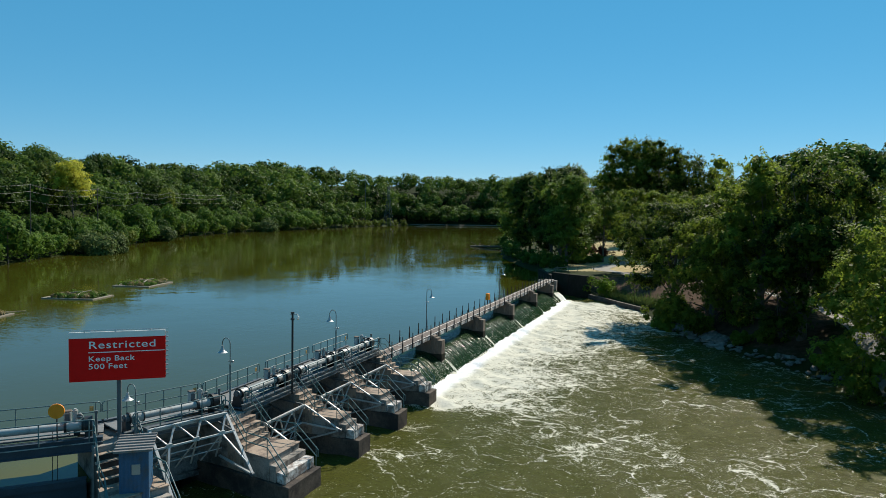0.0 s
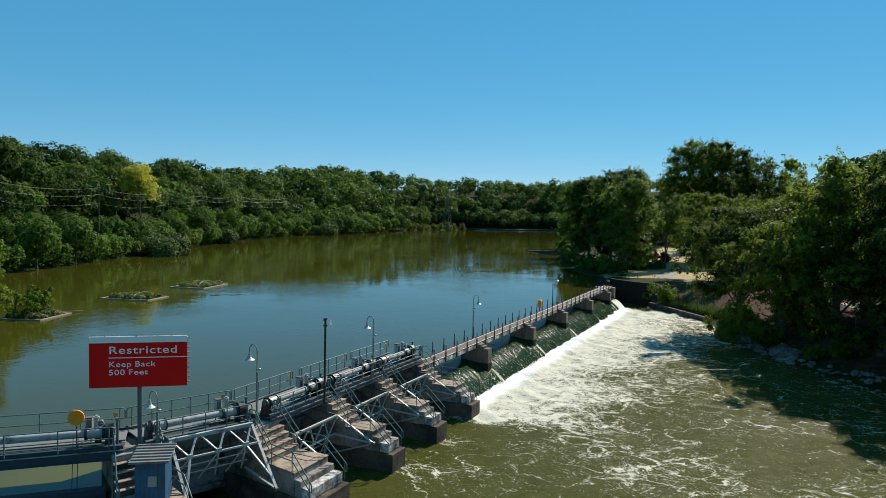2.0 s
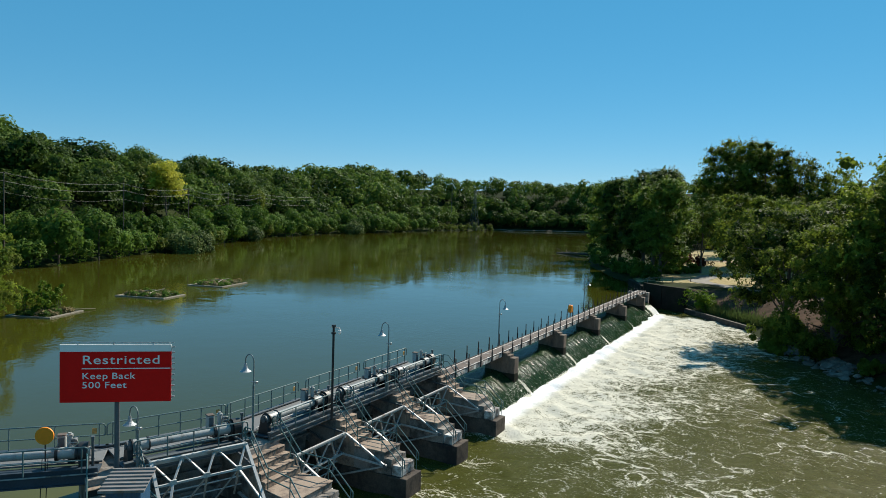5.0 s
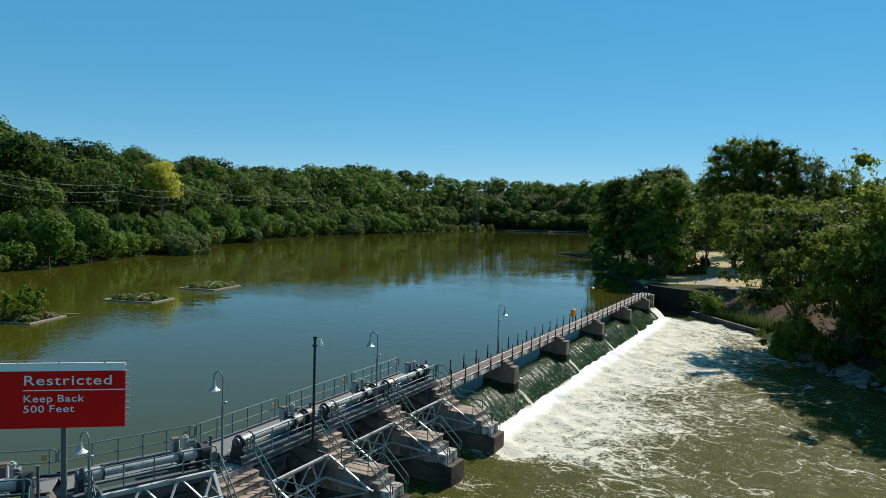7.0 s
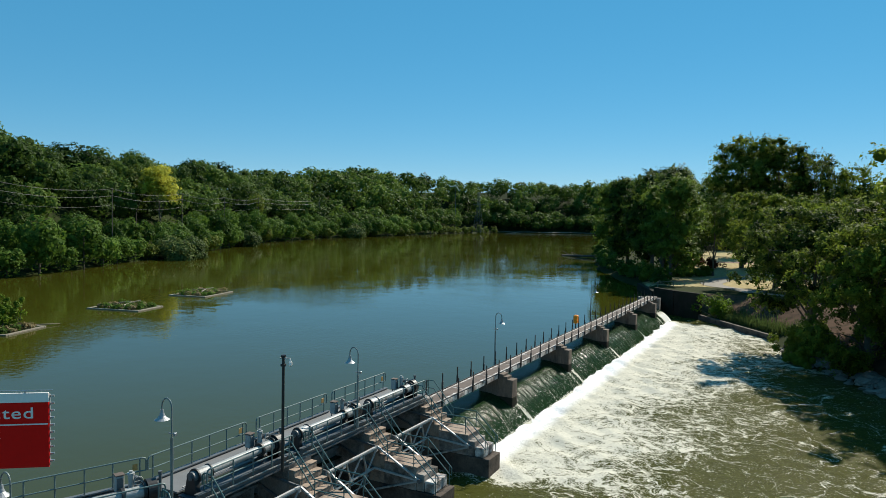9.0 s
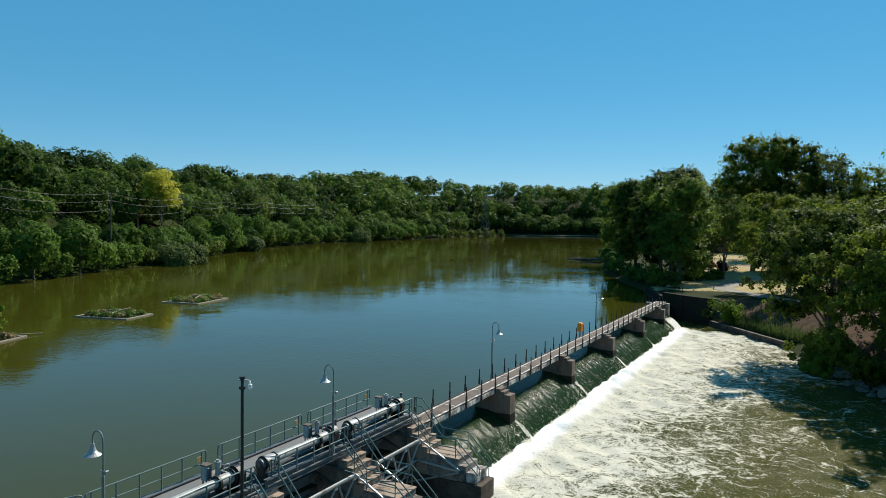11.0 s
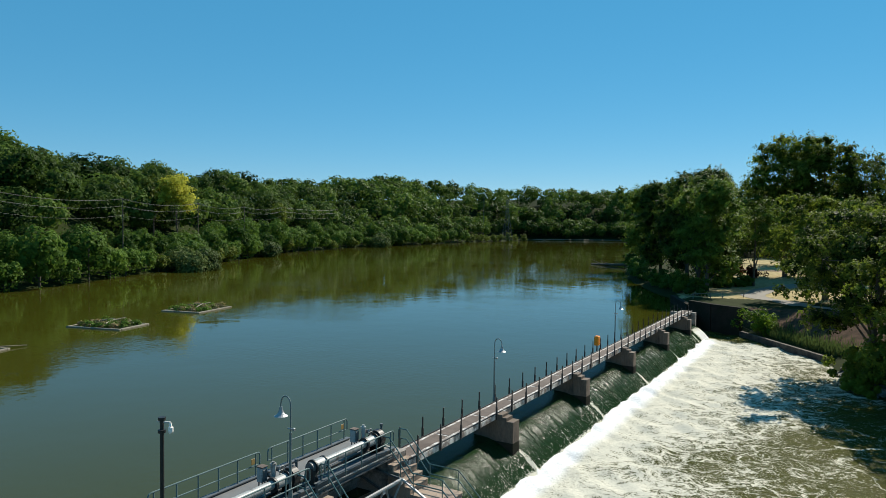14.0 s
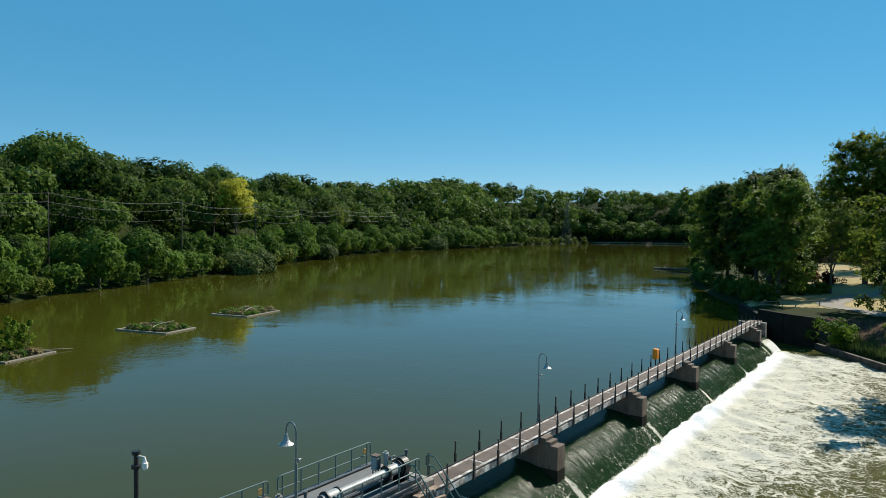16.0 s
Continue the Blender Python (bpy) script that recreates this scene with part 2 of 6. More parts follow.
def pond_shader():
    m = bpy.data.materials.new("pond_water")
    m.use_nodes = True
    n, l = m.node_tree.nodes, m.node_tree.links
    b = n["Principled BSDF"]
    b.inputs["Base Color"].default_value = (0.043, 0.0445, 0.005, 1)
    b.inputs["Roughness"].default_value = 0.035
    b.inputs["IOR"].default_value = 1.33
    b.inputs["Specular IOR Level"].default_value = 0.34
    geo = n.new("ShaderNodeNewGeometry")
    mp = n.new("ShaderNodeMapping"); mp.inputs["Scale"].default_value = (0.8, 0.8, 1.0)
    l.new(geo.outputs["Position"], mp.inputs["Vector"])
    fine, wide, patch = (n.new("ShaderNodeTexNoise") for _ in range(3))
    for node, sc, de in ((fine, 2.2, 3), (wide, 0.35, 2), (patch, 0.06, 4)):
        node.inputs["Scale"].default_value = sc
        node.inputs["Detail"].default_value = de
        l.new(mp.outputs["Vector"], node.inputs["Vector"])
    pr = n.new("ShaderNodeMapRange")
    pr.inputs["From Min"].default_value, pr.inputs["From Max"].default_value = 0.42, 0.66
    pr.inputs["To Min"].default_value, pr.inputs["To Max"].default_value = 0.12, 1.9
    l.new(patch.outputs["Fac"], pr.inputs["Value"])
    h = n.new("ShaderNodeMath"); h.operation = "MULTIPLY"
    l.new(fine.outputs["Fac"], h.inputs[0]); l.new(pr.outputs["Result"], h.inputs[1])
    h2 = n.new("ShaderNodeMath"); h2.operation = "MULTIPLY_ADD"; h2.inputs[1].default_value = 1.6
    l.new(wide.outputs["Fac"], h2.inputs[0]); l.new(h.outputs[0], h2.inputs[2])
    bp = n.new("ShaderNodeBump")
    bp.inputs["Strength"].default_value = 0.09
    bp.inputs["Distance"].default_value = 0.12
    l.new(h2.outputs[0], bp.inputs["Height"])
    l.new(bp.outputs["Normal"], b.inputs["Normal"])
    # base colour turns brighter olive within 12 m of the last bay
    spot = n.new("ShaderNodeVectorMath"); spot.operation = "DISTANCE"; spot.inputs[1].default_value = (-5.0, -38.5, 0.0)
    l.new(geo.outputs["Position"], spot.inputs[0])
    near_gate = n.new("ShaderNodeMapRange"); near_gate.interpolation_type = "SMOOTHSTEP"
    near_gate.inputs["From Min"].default_value, near_gate.inputs["From Max"].default_value = 3.0, 12.0
    near_gate.inputs["To Min"].default_value, near_gate.inputs["To Max"].default_value = 1.0, 0.0
    l.new(spot.outputs["Value"], near_gate.inputs["Value"])
    tone = n.new("ShaderNodeMix"); tone.data_type = "RGBA"
    tone.inputs["A"].default_value, tone.inputs["B"].default_value = (0.043, 0.0445, 0.005, 1), (0.085, 0.082, 0.010, 1)
    l.new(near_gate.outputs["Result"], tone.inputs["Factor"]); l.new(tone.outputs["Result"], b.inputs["Base Color"])
    return m


def foam_shader(name, water, stretch, scale, spec, relief, threads=1.0, grain=(7.0, 0.9), edge=(0.36, 0.86)):
    """Silty water with white foam in threads, nets and sheets; the mesh's own 'foam' layer says how much the flow carries."""
    m = bpy.data.materials.new(name)
    m.use_nodes = True
    n, l = m.node_tree.nodes, m.node_tree.links
    b = n["Principled BSDF"]
    b.inputs["IOR"].default_value = 1.33
    b.inputs["Specular IOR Level"].default_value = spec
    geo = n.new("ShaderNodeNewGeometry")
    att = n.new("ShaderNodeAttribute"); att.attribute_name = "foam"

    def calc(op, a, c, d=None, clamp=False):
        q = n.new("ShaderNodeMath"); q.operation = op; q.use_clamp = clamp
        for k, v in enumerate((a, c, d)):
            if v is None:
                continue
            if isinstance(v, (int, float)):
                q.inputs[k].default_value = v
            else:
                l.new(v, q.inputs[k])
        return q.outputs[0]

    def noise_at(vec, sc, de, ro=0.6):
        q = n.new("ShaderNodeTexNoise")
        q.inputs["Scale"].default_value = sc; q.inputs["Detail"].default_value = de; q.inputs["Roughness"].default_value = ro
        l.new(vec, q.inputs["Vector"])
        return q

    warp = noise_at(geo.outputs["Position"], 0.22, 4)
    wv = n.new("ShaderNodeVectorMath"); wv.operation = "MULTIPLY_ADD"
    wv.inputs[1].default_value = (4.0, 4.0, 0)
    l.new(warp.outputs["Color"], wv.inputs[0]); l.new(geo.outputs["Position"], wv.inputs[2])
    flow = n.new("ShaderNodeMapping"); flow.inputs["Scale"].default_value = stretch
    flow.inputs["Rotation"].default_value = (0, 0, radians(-12))
    l.new(wv.outputs["Vector"], flow.inputs["Vector"])
    total = calc("MULTIPLY", att.outputs["Fac"], 1.0)
    for sc, thin, weight in ((scale, 0.020, 0.32), (scale * 2.7, 0.032, 0.22)):
        q = noise_at(flow.outputs["Vector"], sc, 4, 0.55)
        away = calc("ABSOLUTE", calc("SUBTRACT", q.outputs["Fac"], 0.5), 0)
        wide = calc("MULTIPLY_ADD", att.outputs["Fac"], 0.06, thin)
        line = calc("MULTIPLY", calc("SUBTRACT", 1.0, calc("DIVIDE", away, wide), clamp=True), calc("MULTIPLY_ADD", att.outputs["Fac"], 1.1, 0.62))
        total = calc("MULTIPLY_ADD", line, weight * threads, total)
    arcs = noise_at(wv.outputs["Vector"], scale * 0.28, 3, 0.5)
    arc = calc("SUBTRACT", 1.0, calc("DIVIDE", calc("ABSOLUTE", calc("SUBTRACT", arcs.outputs["Fac"], 0.52), 0), 0.012), clamp=True)
    total = calc("MULTIPLY_ADD", arc, 0.34 * threads, total)
    sparks = noise_at(geo.outputs["Position"], grain[0] * 1.1, 3, 0.8)
    total = calc("MULTIPLY_ADD", calc("SUBTRACT", sparks.outputs["Fac"], 0.5), grain[1] * 0.55, total)
    speck = noise_at(flow.outputs["Vector"], grain[0], 5, 0.75)
    total = calc("MULTIPLY_ADD", calc("SUBTRACT", speck.outputs["Fac"], 0.5), grain[1], total)
    drift = noise_at(geo.outputs["Position"], 0.13, 3)
    total = calc("MULTIPLY_ADD", calc("SUBTRACT", drift.outputs["Fac"], 0.5), 0.55, total)
    ramp = n.new("ShaderNodeMapRange"); ramp.interpolation_type = "SMOOTHSTEP"
    ramp.inputs["From Min"].default_value, ramp.inputs["From Max"].default_value = edge
    l.new(total, ramp.inputs["Value"])
    mix = n.new("ShaderNodeMix"); mix.data_type = "RGBA"
    mix.inputs["A"].default_value = (*water, 1)
    fresh = n.new("ShaderNodeMix"); fresh.data_type = "RGBA"
    fresh.inputs["A"].default_value, fresh.inputs["B"].default_value = (0.60, 0.575, 0.475, 1), (0.86, 0.86, 0.85, 1)
    white = n.new("ShaderNodeMapRange")
    white.inputs["From Min"].default_value, white.inputs["From Max"].default_value = 0.80, 1.10
    l.new(att.outputs["Fac"], white.inputs["Value"]); l.new(white.outputs["Result"], fresh.inputs["Factor"])
    l.new(fresh.outputs["Result"], mix.inputs["B"])
    l.new(ramp.outputs["Result"], mix.inputs["Factor"])
    froth = n.new("ShaderNodeMapRange")
    froth.inputs["From Min"].default_value, froth.inputs["From Max"].default_value = 0.36, 0.56
    froth.inputs["To Min"].default_value, froth.inputs["To Max"].default_value = 0.76, 1.0
    bubbles = noise_at(flow.outputs["Vector"], 4.0, 7, 0.8)
    l.new(bubbles.outputs["Fac"], froth.inputs["Value"])
    tint = n.new("ShaderNodeVectorMath"); tint.operation = "SCALE"
    l.new(mix.outputs["Result"], tint.inputs[0]); l.new(froth.outputs["Result"], tint.inputs["Scale"])
    l.new(tint.outputs["Vector"], b.inputs["Base Color"])
    rr = n.new("ShaderNodeMapRange")
    rr.inputs["To Min"].default_value, rr.inputs["To Max"].default_value = 0.16, 0.8
    l.new(ramp.outputs["Result"], rr.inputs["Value"]); l.new(rr.outputs["Result"], b.inputs["Roughness"])
    bp = n.new("ShaderNodeBump")
    bp.inputs["Strength"].default_value = 1.0; bp.inputs["Distance"].default_value = relief
    chop = noise_at(flow.outputs["Vector"], 5.0, 6, 0.68)
    l.new(chop.outputs["Fac"], bp.inputs["Height"]); l.new(bp.outputs["Normal"], b.inputs["Normal"])
    return m


POND = pond_shader()
TAILWATER = foam_shader("tailwater", (0.058, 0.060, 0.0125), (0.8, 1.1, 1.0), 0.42, 0.03, 0.07, 1.12, (8.0, 2.1), (0.38, 0.85))
NAPPE = foam_shader("falling_water", (0.012, 0.030, 0.010), (0.8, 1.7, 0.9), 0.9, 0.045, 0.03, 0.3, (6.0, 2.2), (0.34, 0.52))


def ground_shader():
    """Undergrowth and leaf litter, dry park grass, and bare reddish soil, by the ground's own 'dry' and 'soil' layers."""
    m = shader("ground_soil_and_grass", (0.0231, 0.0308, 0.00924), 0.95, vary=0.4, scale=0.25, fine=3.0, bump=0.5, dirt=(0.0154, 0.0231, 0.00616), dirt_amount=0.4)
    n, l = m.node_tree.nodes, m.node_tree.links
    b = n["Principled BSDF"]
    b.inputs["Specular IOR Level"].default_value = 0.05
    col = b.inputs["Base Color"].links[0].from_socket
    geo = n.new("ShaderNodeNewGeometry")
    tx = n.new("ShaderNodeTexNoise")
    tx.inputs["Scale"].default_value = 0.9; tx.inputs["Detail"].default_value = 7; tx.inputs["Roughness"].default_value = 0.7
    l.new(geo.outputs["Position"], tx.inputs["Vector"])
    for name, ca, cb in (("dry", (0.23, 0.19, 0.077), (0.42, 0.34, 0.19)), ("soil", (0.040, 0.024, 0.015), (0.100, 0.060, 0.038))):
        att = n.new("ShaderNodeAttribute"); att.attribute_name = name
        tone = n.new("ShaderNodeMix"); tone.data_type = "RGBA"
        tone.inputs["A"].default_value, tone.inputs["B"].default_value = (*ca, 1), (*cb, 1)
        rg = n.new("ShaderNodeMapRange"); rg.inputs["From Min"].default_value, rg.inputs["From Max"].default_value = 0.35, 0.62
        l.new(tx.outputs["Fac"], rg.inputs["Value"]); l.new(rg.outputs["Result"], tone.inputs["Factor"])
        edge = n.new("ShaderNodeMath"); edge.operation = "ADD"
        l.new(att.outputs["Fac"], edge.inputs[0]); l.new(tx.outputs["Fac"], edge.inputs[1])
        er = n.new("ShaderNodeMapRange"); er.inputs["From Min"].default_value, er.inputs["From Max"].default_value = 0.85, 1.05
        l.new(edge.outputs[0], er.inputs["Value"])
        mx = n.new("ShaderNodeMix"); mx.data_type = "RGBA"
        l.new(er.outputs["Result"], mx.inputs["Factor"]); l.new(col, mx.inputs["A"]); l.new(tone.outputs["Result"], mx.inputs["B"])
        col = mx.outputs["Result"]
    l.new(col, b.inputs["Base Color"])
    return m


PATH_STONE = shader("pale_gravel_path", (0.208, 0.189, 0.158), 0.95, vary=0.15, scale=0.8, fine=9, bump=0.3)
GROUND = ground_shader()


# ---- small builders ----
def part(name, bm, material, parent=None, label=""):
    me = bpy.data.meshes.new(name)
    bm.to_mesh(me)
    bm.free()
    me.materials.append(material)
    ob = new(name, me)
    if parent:
        ob.parent = parent
    if label:
        tagged(ob, label)
    return ob


def thing(name, at, label, category, group="", kind="", turn=0.0):
    ob = new(name)
    ob.empty_display_size = 0.2
    ob.matrix_basis = pose(*at, 0, 0, turn)
    return tagged(ob, label, category, group, kind)


def mesh_from(name, verts, faces, material, parent=None, smooth=False):
    me = bpy.data.meshes.new(name)
    verts = np.asarray(verts, dtype=np.float32)
    faces = np.asarray(faces, dtype=np.int32)
    k = faces.shape[1]
    me.vertices.add(len(verts))
    me.vertices.foreach_set("co", verts.ravel())
    me.loops.add(faces.size)
    me.loops.foreach_set("vertex_index", faces.ravel())
    me.polygons.add(len(faces))
    me.polygons.foreach_set("loop_start", np.arange(0, faces.size, k, dtype=np.int32))
    me.polygons.foreach_set("loop_total", np.full(len(faces), k, dtype=np.int32))
    if smooth:
        me.polygons.foreach_set("use_smooth", np.ones(len(faces), dtype=bool))
    me.update(calc_edges=True)
    me.materials.append(material)
    ob = new(name, me)
    if parent:
        ob.parent = parent
    return ob


def box(bm, x0, x1, y0, y1, z0, z1, bevel=0.0):
    r = bmesh.ops.create_cube(bm, size=1.0)["verts"]
    for v in r:
        v.co = Vector(((x0 + x1) / 2 + v.co.x * (x1 - x0), (y0 + y1) / 2 + v.co.y * (y1 - y0), (z0 + z1) / 2 + v.co.z * (z1 - z0)))
    if bevel:
        edges = list({e for v in r for e in v.link_edges})
        bmesh.ops.bevel(bm, geom=edges, offset=bevel, segments=1, affect="EDGES")
    return bm


def prism(bm, low, high, bevel=0.0):
    """A solid between two rings of points of equal count, low and high."""
    n = len(low)
    a, b = [bm.verts.new(p) for p in low], [bm.verts.new(p) for p in high]
    faces = [bm.faces.new(a[::-1]), bm.faces.new(b)]
    for i in range(n):
        faces.append(bm.faces.new((a[i], a[(i + 1) % n], b[(i + 1) % n], b[i])))
    bmesh.ops.recalc_face_normals(bm, faces=faces)
    if bevel:
        bmesh.ops.bevel(bm, geom=list({e for f in faces for e in f.edges}), offset=bevel, segments=1, affect="EDGES")
    return bm


def rod(bm, p, q, r, r2=None, sides=8):
    """A round bar from p to q."""
    p, q = Vector(p), Vector(q)
    d = q - p
    m = Matrix.Translation((p + q) / 2) @ d.to_track_quat("Z", "Y").to_matrix().to_4x4()
    bmesh.ops.create_cone(bm, cap_ends=True, segments=sides, radius1=r, radius2=r if r2 is None else r2, depth=d.length, matrix=m)
    return bm


def bar(bm, p, q, w, h):
    """A square bar from p to q, w wide and h high."""
    p, q = Vector(p), Vector(q)
    d = q - p
    m = Matrix.Translation((p + q) / 2) @ d.to_track_quat("Y", "Z").to_matrix().to_4x4() @ Matrix.Diagonal((w, d.length, h, 1))
    bmesh.ops.create_cube(bm, size=1.0, matrix=m)
    return bm


def bent_rod(bm, points, r, sides=8):
    """A round bar along a line of points, with a ball at each bend."""
    for p, q in zip(points, points[1:]):
        rod(bm, p, q, r, sides=sides)
    for p in points[1:-1]:
        bmesh.ops.create_icosphere(bm, subdivisions=1, radius=r * 1.04, matrix=Matrix.Translation(p))
    return bm


def new_bm():
    return bmesh.new()


# ---- the plan of the shores ----
LEFT_SHORE = [(-42, -130), (-45, -70), (-51, -26), (-55.5, -15), (-63, -13), (-84, -8), (-103, 10), (-115, 27), (-120, 42), (-131, 64), (-141, 90), (-162, 124), (-190, 180), (-206, 245), (-208, 330), (-216, 392), (-209, 455), (-194, 482)]
FAR_SHORE = [(-160, 508), (-132, 526), (-100, 548), (-60, 560)]
RIGHT_SHORE = [(-58, 400), (-62, 300), (-50, 200), (-30, 132), (-16, 102), (-9, 91)]
ABUTMENT = [(-4, 76), (-1, 70), (5, 67), (16, 51.5), (19.5, 38), (25, 26.5), (29, 20.5), (33, 15.8), (38, 8), (44, -8), (52, -40), (60, -90), (70, -200)]
BASIN = np.array(LEFT_SHORE + FAR_SHORE + RIGHT_SHORE + ABUTMENT + [(-60, -200)], float)


def shore_distance(x, y):
    """Distance from the water's edge, positive on land."""
    p = np.stack([x, y], -1)
    best = np.full(x.shape, 1e9)
    inside = np.zeros(x.shape, bool)
    a = BASIN
    b = np.roll(BASIN, -1, 0)
    for (ax, ay), (bx, by) in zip(a, b):
        d = np.array([bx - ax, by - ay])
        t = np.clip(((p - (ax, ay)) @ d) / (d @ d), 0, 1)
        best = np.minimum(best, np.hypot(x - ax - t * d[0], y - ay - t * d[1]))
        cross = (ay > y) != (by > y)
        xi = ax + (y - ay) / ((by - ay) if by != ay else 1e-9) * (bx - ax)
        inside ^= cross & (x < xi)
    return np.where(inside, -best, best)


def smooth(a, b, v):
    t = np.clip((v - a) / (b - a), 0, 1)
    return t * t * (3 - 2 * t)


def wavy(x, y, s):
    """Smooth uneven ground, about -1 to 1."""
    return 0.5 * np.sin(x * s + 1.3 * np.sin(y * s * 0.7)) + 0.5 * np.cos(y * s * 1.17 + 1.1 * np.sin(x * s * 0.63 + 2))


def ground_height(x, y):
    d = shore_distance(x, y)
    down = (x > -3) & (y < 72)
    edge = np.where(down, TAIL, 0.0)
    bed = edge + np.maximum(d * 0.5, -3.0)
    top = np.where(down, 1.6, 0.9)
    bank = edge + np.minimum(d * np.where(down, 0.42, 0.35) + 0.15, top - edge + 0.012 * np.minimum(d, 60))
    left = smooth(-30, -70, x - 0.0 * y)
    crest = 18.6 + 1.8 * smooth(90, 130, y) + 6.5 * smooth(44, 58, y) * (1 - smooth(76, 88, y)) + 7.5 * smooth(250, 400, y) + 1.5 * wavy(x, y, 0.04)
    hill_l = smooth(8, 62, d) * crest * left * (0.25 + 0.75 * smooth(14, 50, y))
    hill_f = smooth(530, 660, y) * 38
    hill_r = smooth(2, 36, x - 0.12 * y) * 20 * smooth(110, 170, y)
    land = bank + np.maximum(np.maximum(hill_l, hill_f), hill_r) + 0.12 * wavy(x, y, 0.5) * smooth(0.5, 4, d)
    return np.where(d < 0, bed, land)


def graded(*stretches):
    return np.unique(np.concatenate([np.arange(a, b, s) for a, b, s in stretches] + [[5000.0]]))


gx = graded((-5000, -900, 400), (-900, -300, 50), (-300, -20, 5), (-20, 60, 1.25), (60, 200, 8), (200, 900, 60), (900, 5000, 400))
gy = graded((-5000, -900, 400), (-900, -90, 60), (-90, 130, 1.6), (130, 260, 4), (260, 700, 10), (700, 1200, 50), (1200, 5000, 400))
X, Y = np.meshgrid(gx, gy)
Z = ground_height(X, Y)
idx = np.arange(X.size).reshape(X.shape)
ground = mesh_from("ground", np.stack([X, Y, Z], -1).reshape(-1, 3),
                   np.stack([idx[:-1, :-1], idx[:-1, 1:], idx[1:, 1:], idx[1:, :-1]], -1).reshape(-1, 4), GROUND, smooth=True)
for name, v in (("dry", smooth(86, 92, Y) * smooth(-13, -7, X + 0.04 * (Y - 90)) * (1 - smooth(30, 45, X)) * (1 - smooth(235, 270, Y)) * 0.75),
                ("soil", smooth(2, 6, X) * (1 - smooth(34, 44, X)) * smooth(10, 20, Y) * (1 - smooth(74, 84, Y)) * smooth(0.5, 2.5, shore_distance(X, Y)) * 0.62)):
    ground.data.attributes.new(name, "FLOAT", "POINT").data.foreach_set("value", v.astype(np.float32).ravel())
tagged(ground, "river banks with dry grass, soil and leaf litter", "ground", kind="structure")

# ---- the pond, level above the dam ----
bm = new_bm()
corners = [(-260, -200), (-60, -200), (-14, -47), (-8.5, -41.2), (-5.2, -37.9), (-5.9, -36.3), (-4.0, -30.4), (-2.6, -12), (-3.6, -11), (-3.6, 62), (-1.5, 71), (-3, 76), (30, 640), (-260, 640)]
bm.faces.new([bm.verts.new((x, y, 0)) for x, y in corners])
tagged(part("pond_water", bm, POND), "calm green-brown river water mirroring trees and sky", "water", kind="structure")

# ---- tailwater with its foam ----
rng = np.random.default_rng(4)
tx = np.concatenate([np.arange(-4, 14, 0.22), np.arange(14, 45, 0.4), np.arange(45, 90, 1.5)])
ty = np.concatenate([np.arange(-120, -45, 1.5), np.arange(-45, -12, 0.45), np.arange(-12, 40, 0.3), np.arange(40, 74, 0.45)])
X, Y = np.meshgrid(tx, ty)


def foam_amount(x, y):
    """Thick under the fall, thinning downstream; a tongue drifts towards the gates' side."""
    out = x - 1.4
    along = smooth(-14, -9, y) * (1 - smooth(58, 62, y))
    reach = 10.2 + 4.5 * smooth(2, 45, y) + 1.6 * wavy(x, y, 0.3)
    thick = 0.74 * np.exp(-(np.maximum(out, 0) / (reach * 1.25)) ** 1.7) * along
    roller = 0.46 * np.exp(-((x - 1.8) / 0.95) ** 2) * along
    tongue = 0.22 * np.exp(-(((y + 12 + 0.35 * (x - 6)) / 7.0) ** 2)) * smooth(4.5, 8, x) * (1 - smooth(28, 42, x))
    sheet = 0.34 * smooth(-20, -8, y) * (1 - smooth(9, 19, x))
    apron = 0.09 * smooth(-60, -35, y) * smooth(3, 8, x)
    wake = sum(0.34 * np.exp(-((x - 4.0) / 1.6) ** 2 - ((y - yp) / 1.3) ** 2) for yp in (-11.2, -17.5, -23.7)) + 0.6 * np.exp(-((x - 2.2 - 0.5 * (y + 36)) / 1.0) ** 2 - ((y + 35.5) / 2.0) ** 2)
    return np.maximum(np.maximum(thick, apron), np.maximum(tongue, sheet * along)) + roller + wake + 0.05 * wavy(x, y, 0.45)


F = foam_amount(X, Y)
Z = TAIL + 0.0 * X
rough_w = smooth(0.2, 0.8, F)
for k in range(26):
    ang, lam, ph = rng.uniform(-1.2, 1.2), rng.uniform(0.9, 4.5), rng.uniform(0, 7)
    Z += (0.010 + 0.014 * rough_w) * lam / 3 * np.sin((X * np.cos(ang) + Y * np.sin(ang)) * 2 * np.pi / lam + ph + 1.5 * np.sin(X * 0.21 + Y * 0.17 + ph))
on_dam = smooth(-12, -8, Y) * (1 - smooth(59, 63, Y))
Z += on_dam * 0.2 * np.exp(-((X - 1.7) / 0.9) ** 2) * (1 + 0.3 * wavy(X, Y, 2.3))
idx = np.arange(X.size).reshape(X.shape)
tail = mesh_from("tailwater", np.stack([X, Y, Z], -1).reshape(-1, 3),
                 np.stack([idx[:-1, :-1], idx[:-1, 1:], idx[1:, 1:], idx[1:, :-1]], -1).reshape(-1, 4), TAILWATER, smooth=True)
layer = tail.data.attributes.new("foam", "FLOAT", "POINT")
layer.data.foreach_set("value", F.astype(np.float32).ravel())
tagged(tail, "churning olive-brown tailwater streaked with white foam", "water", kind="structure")

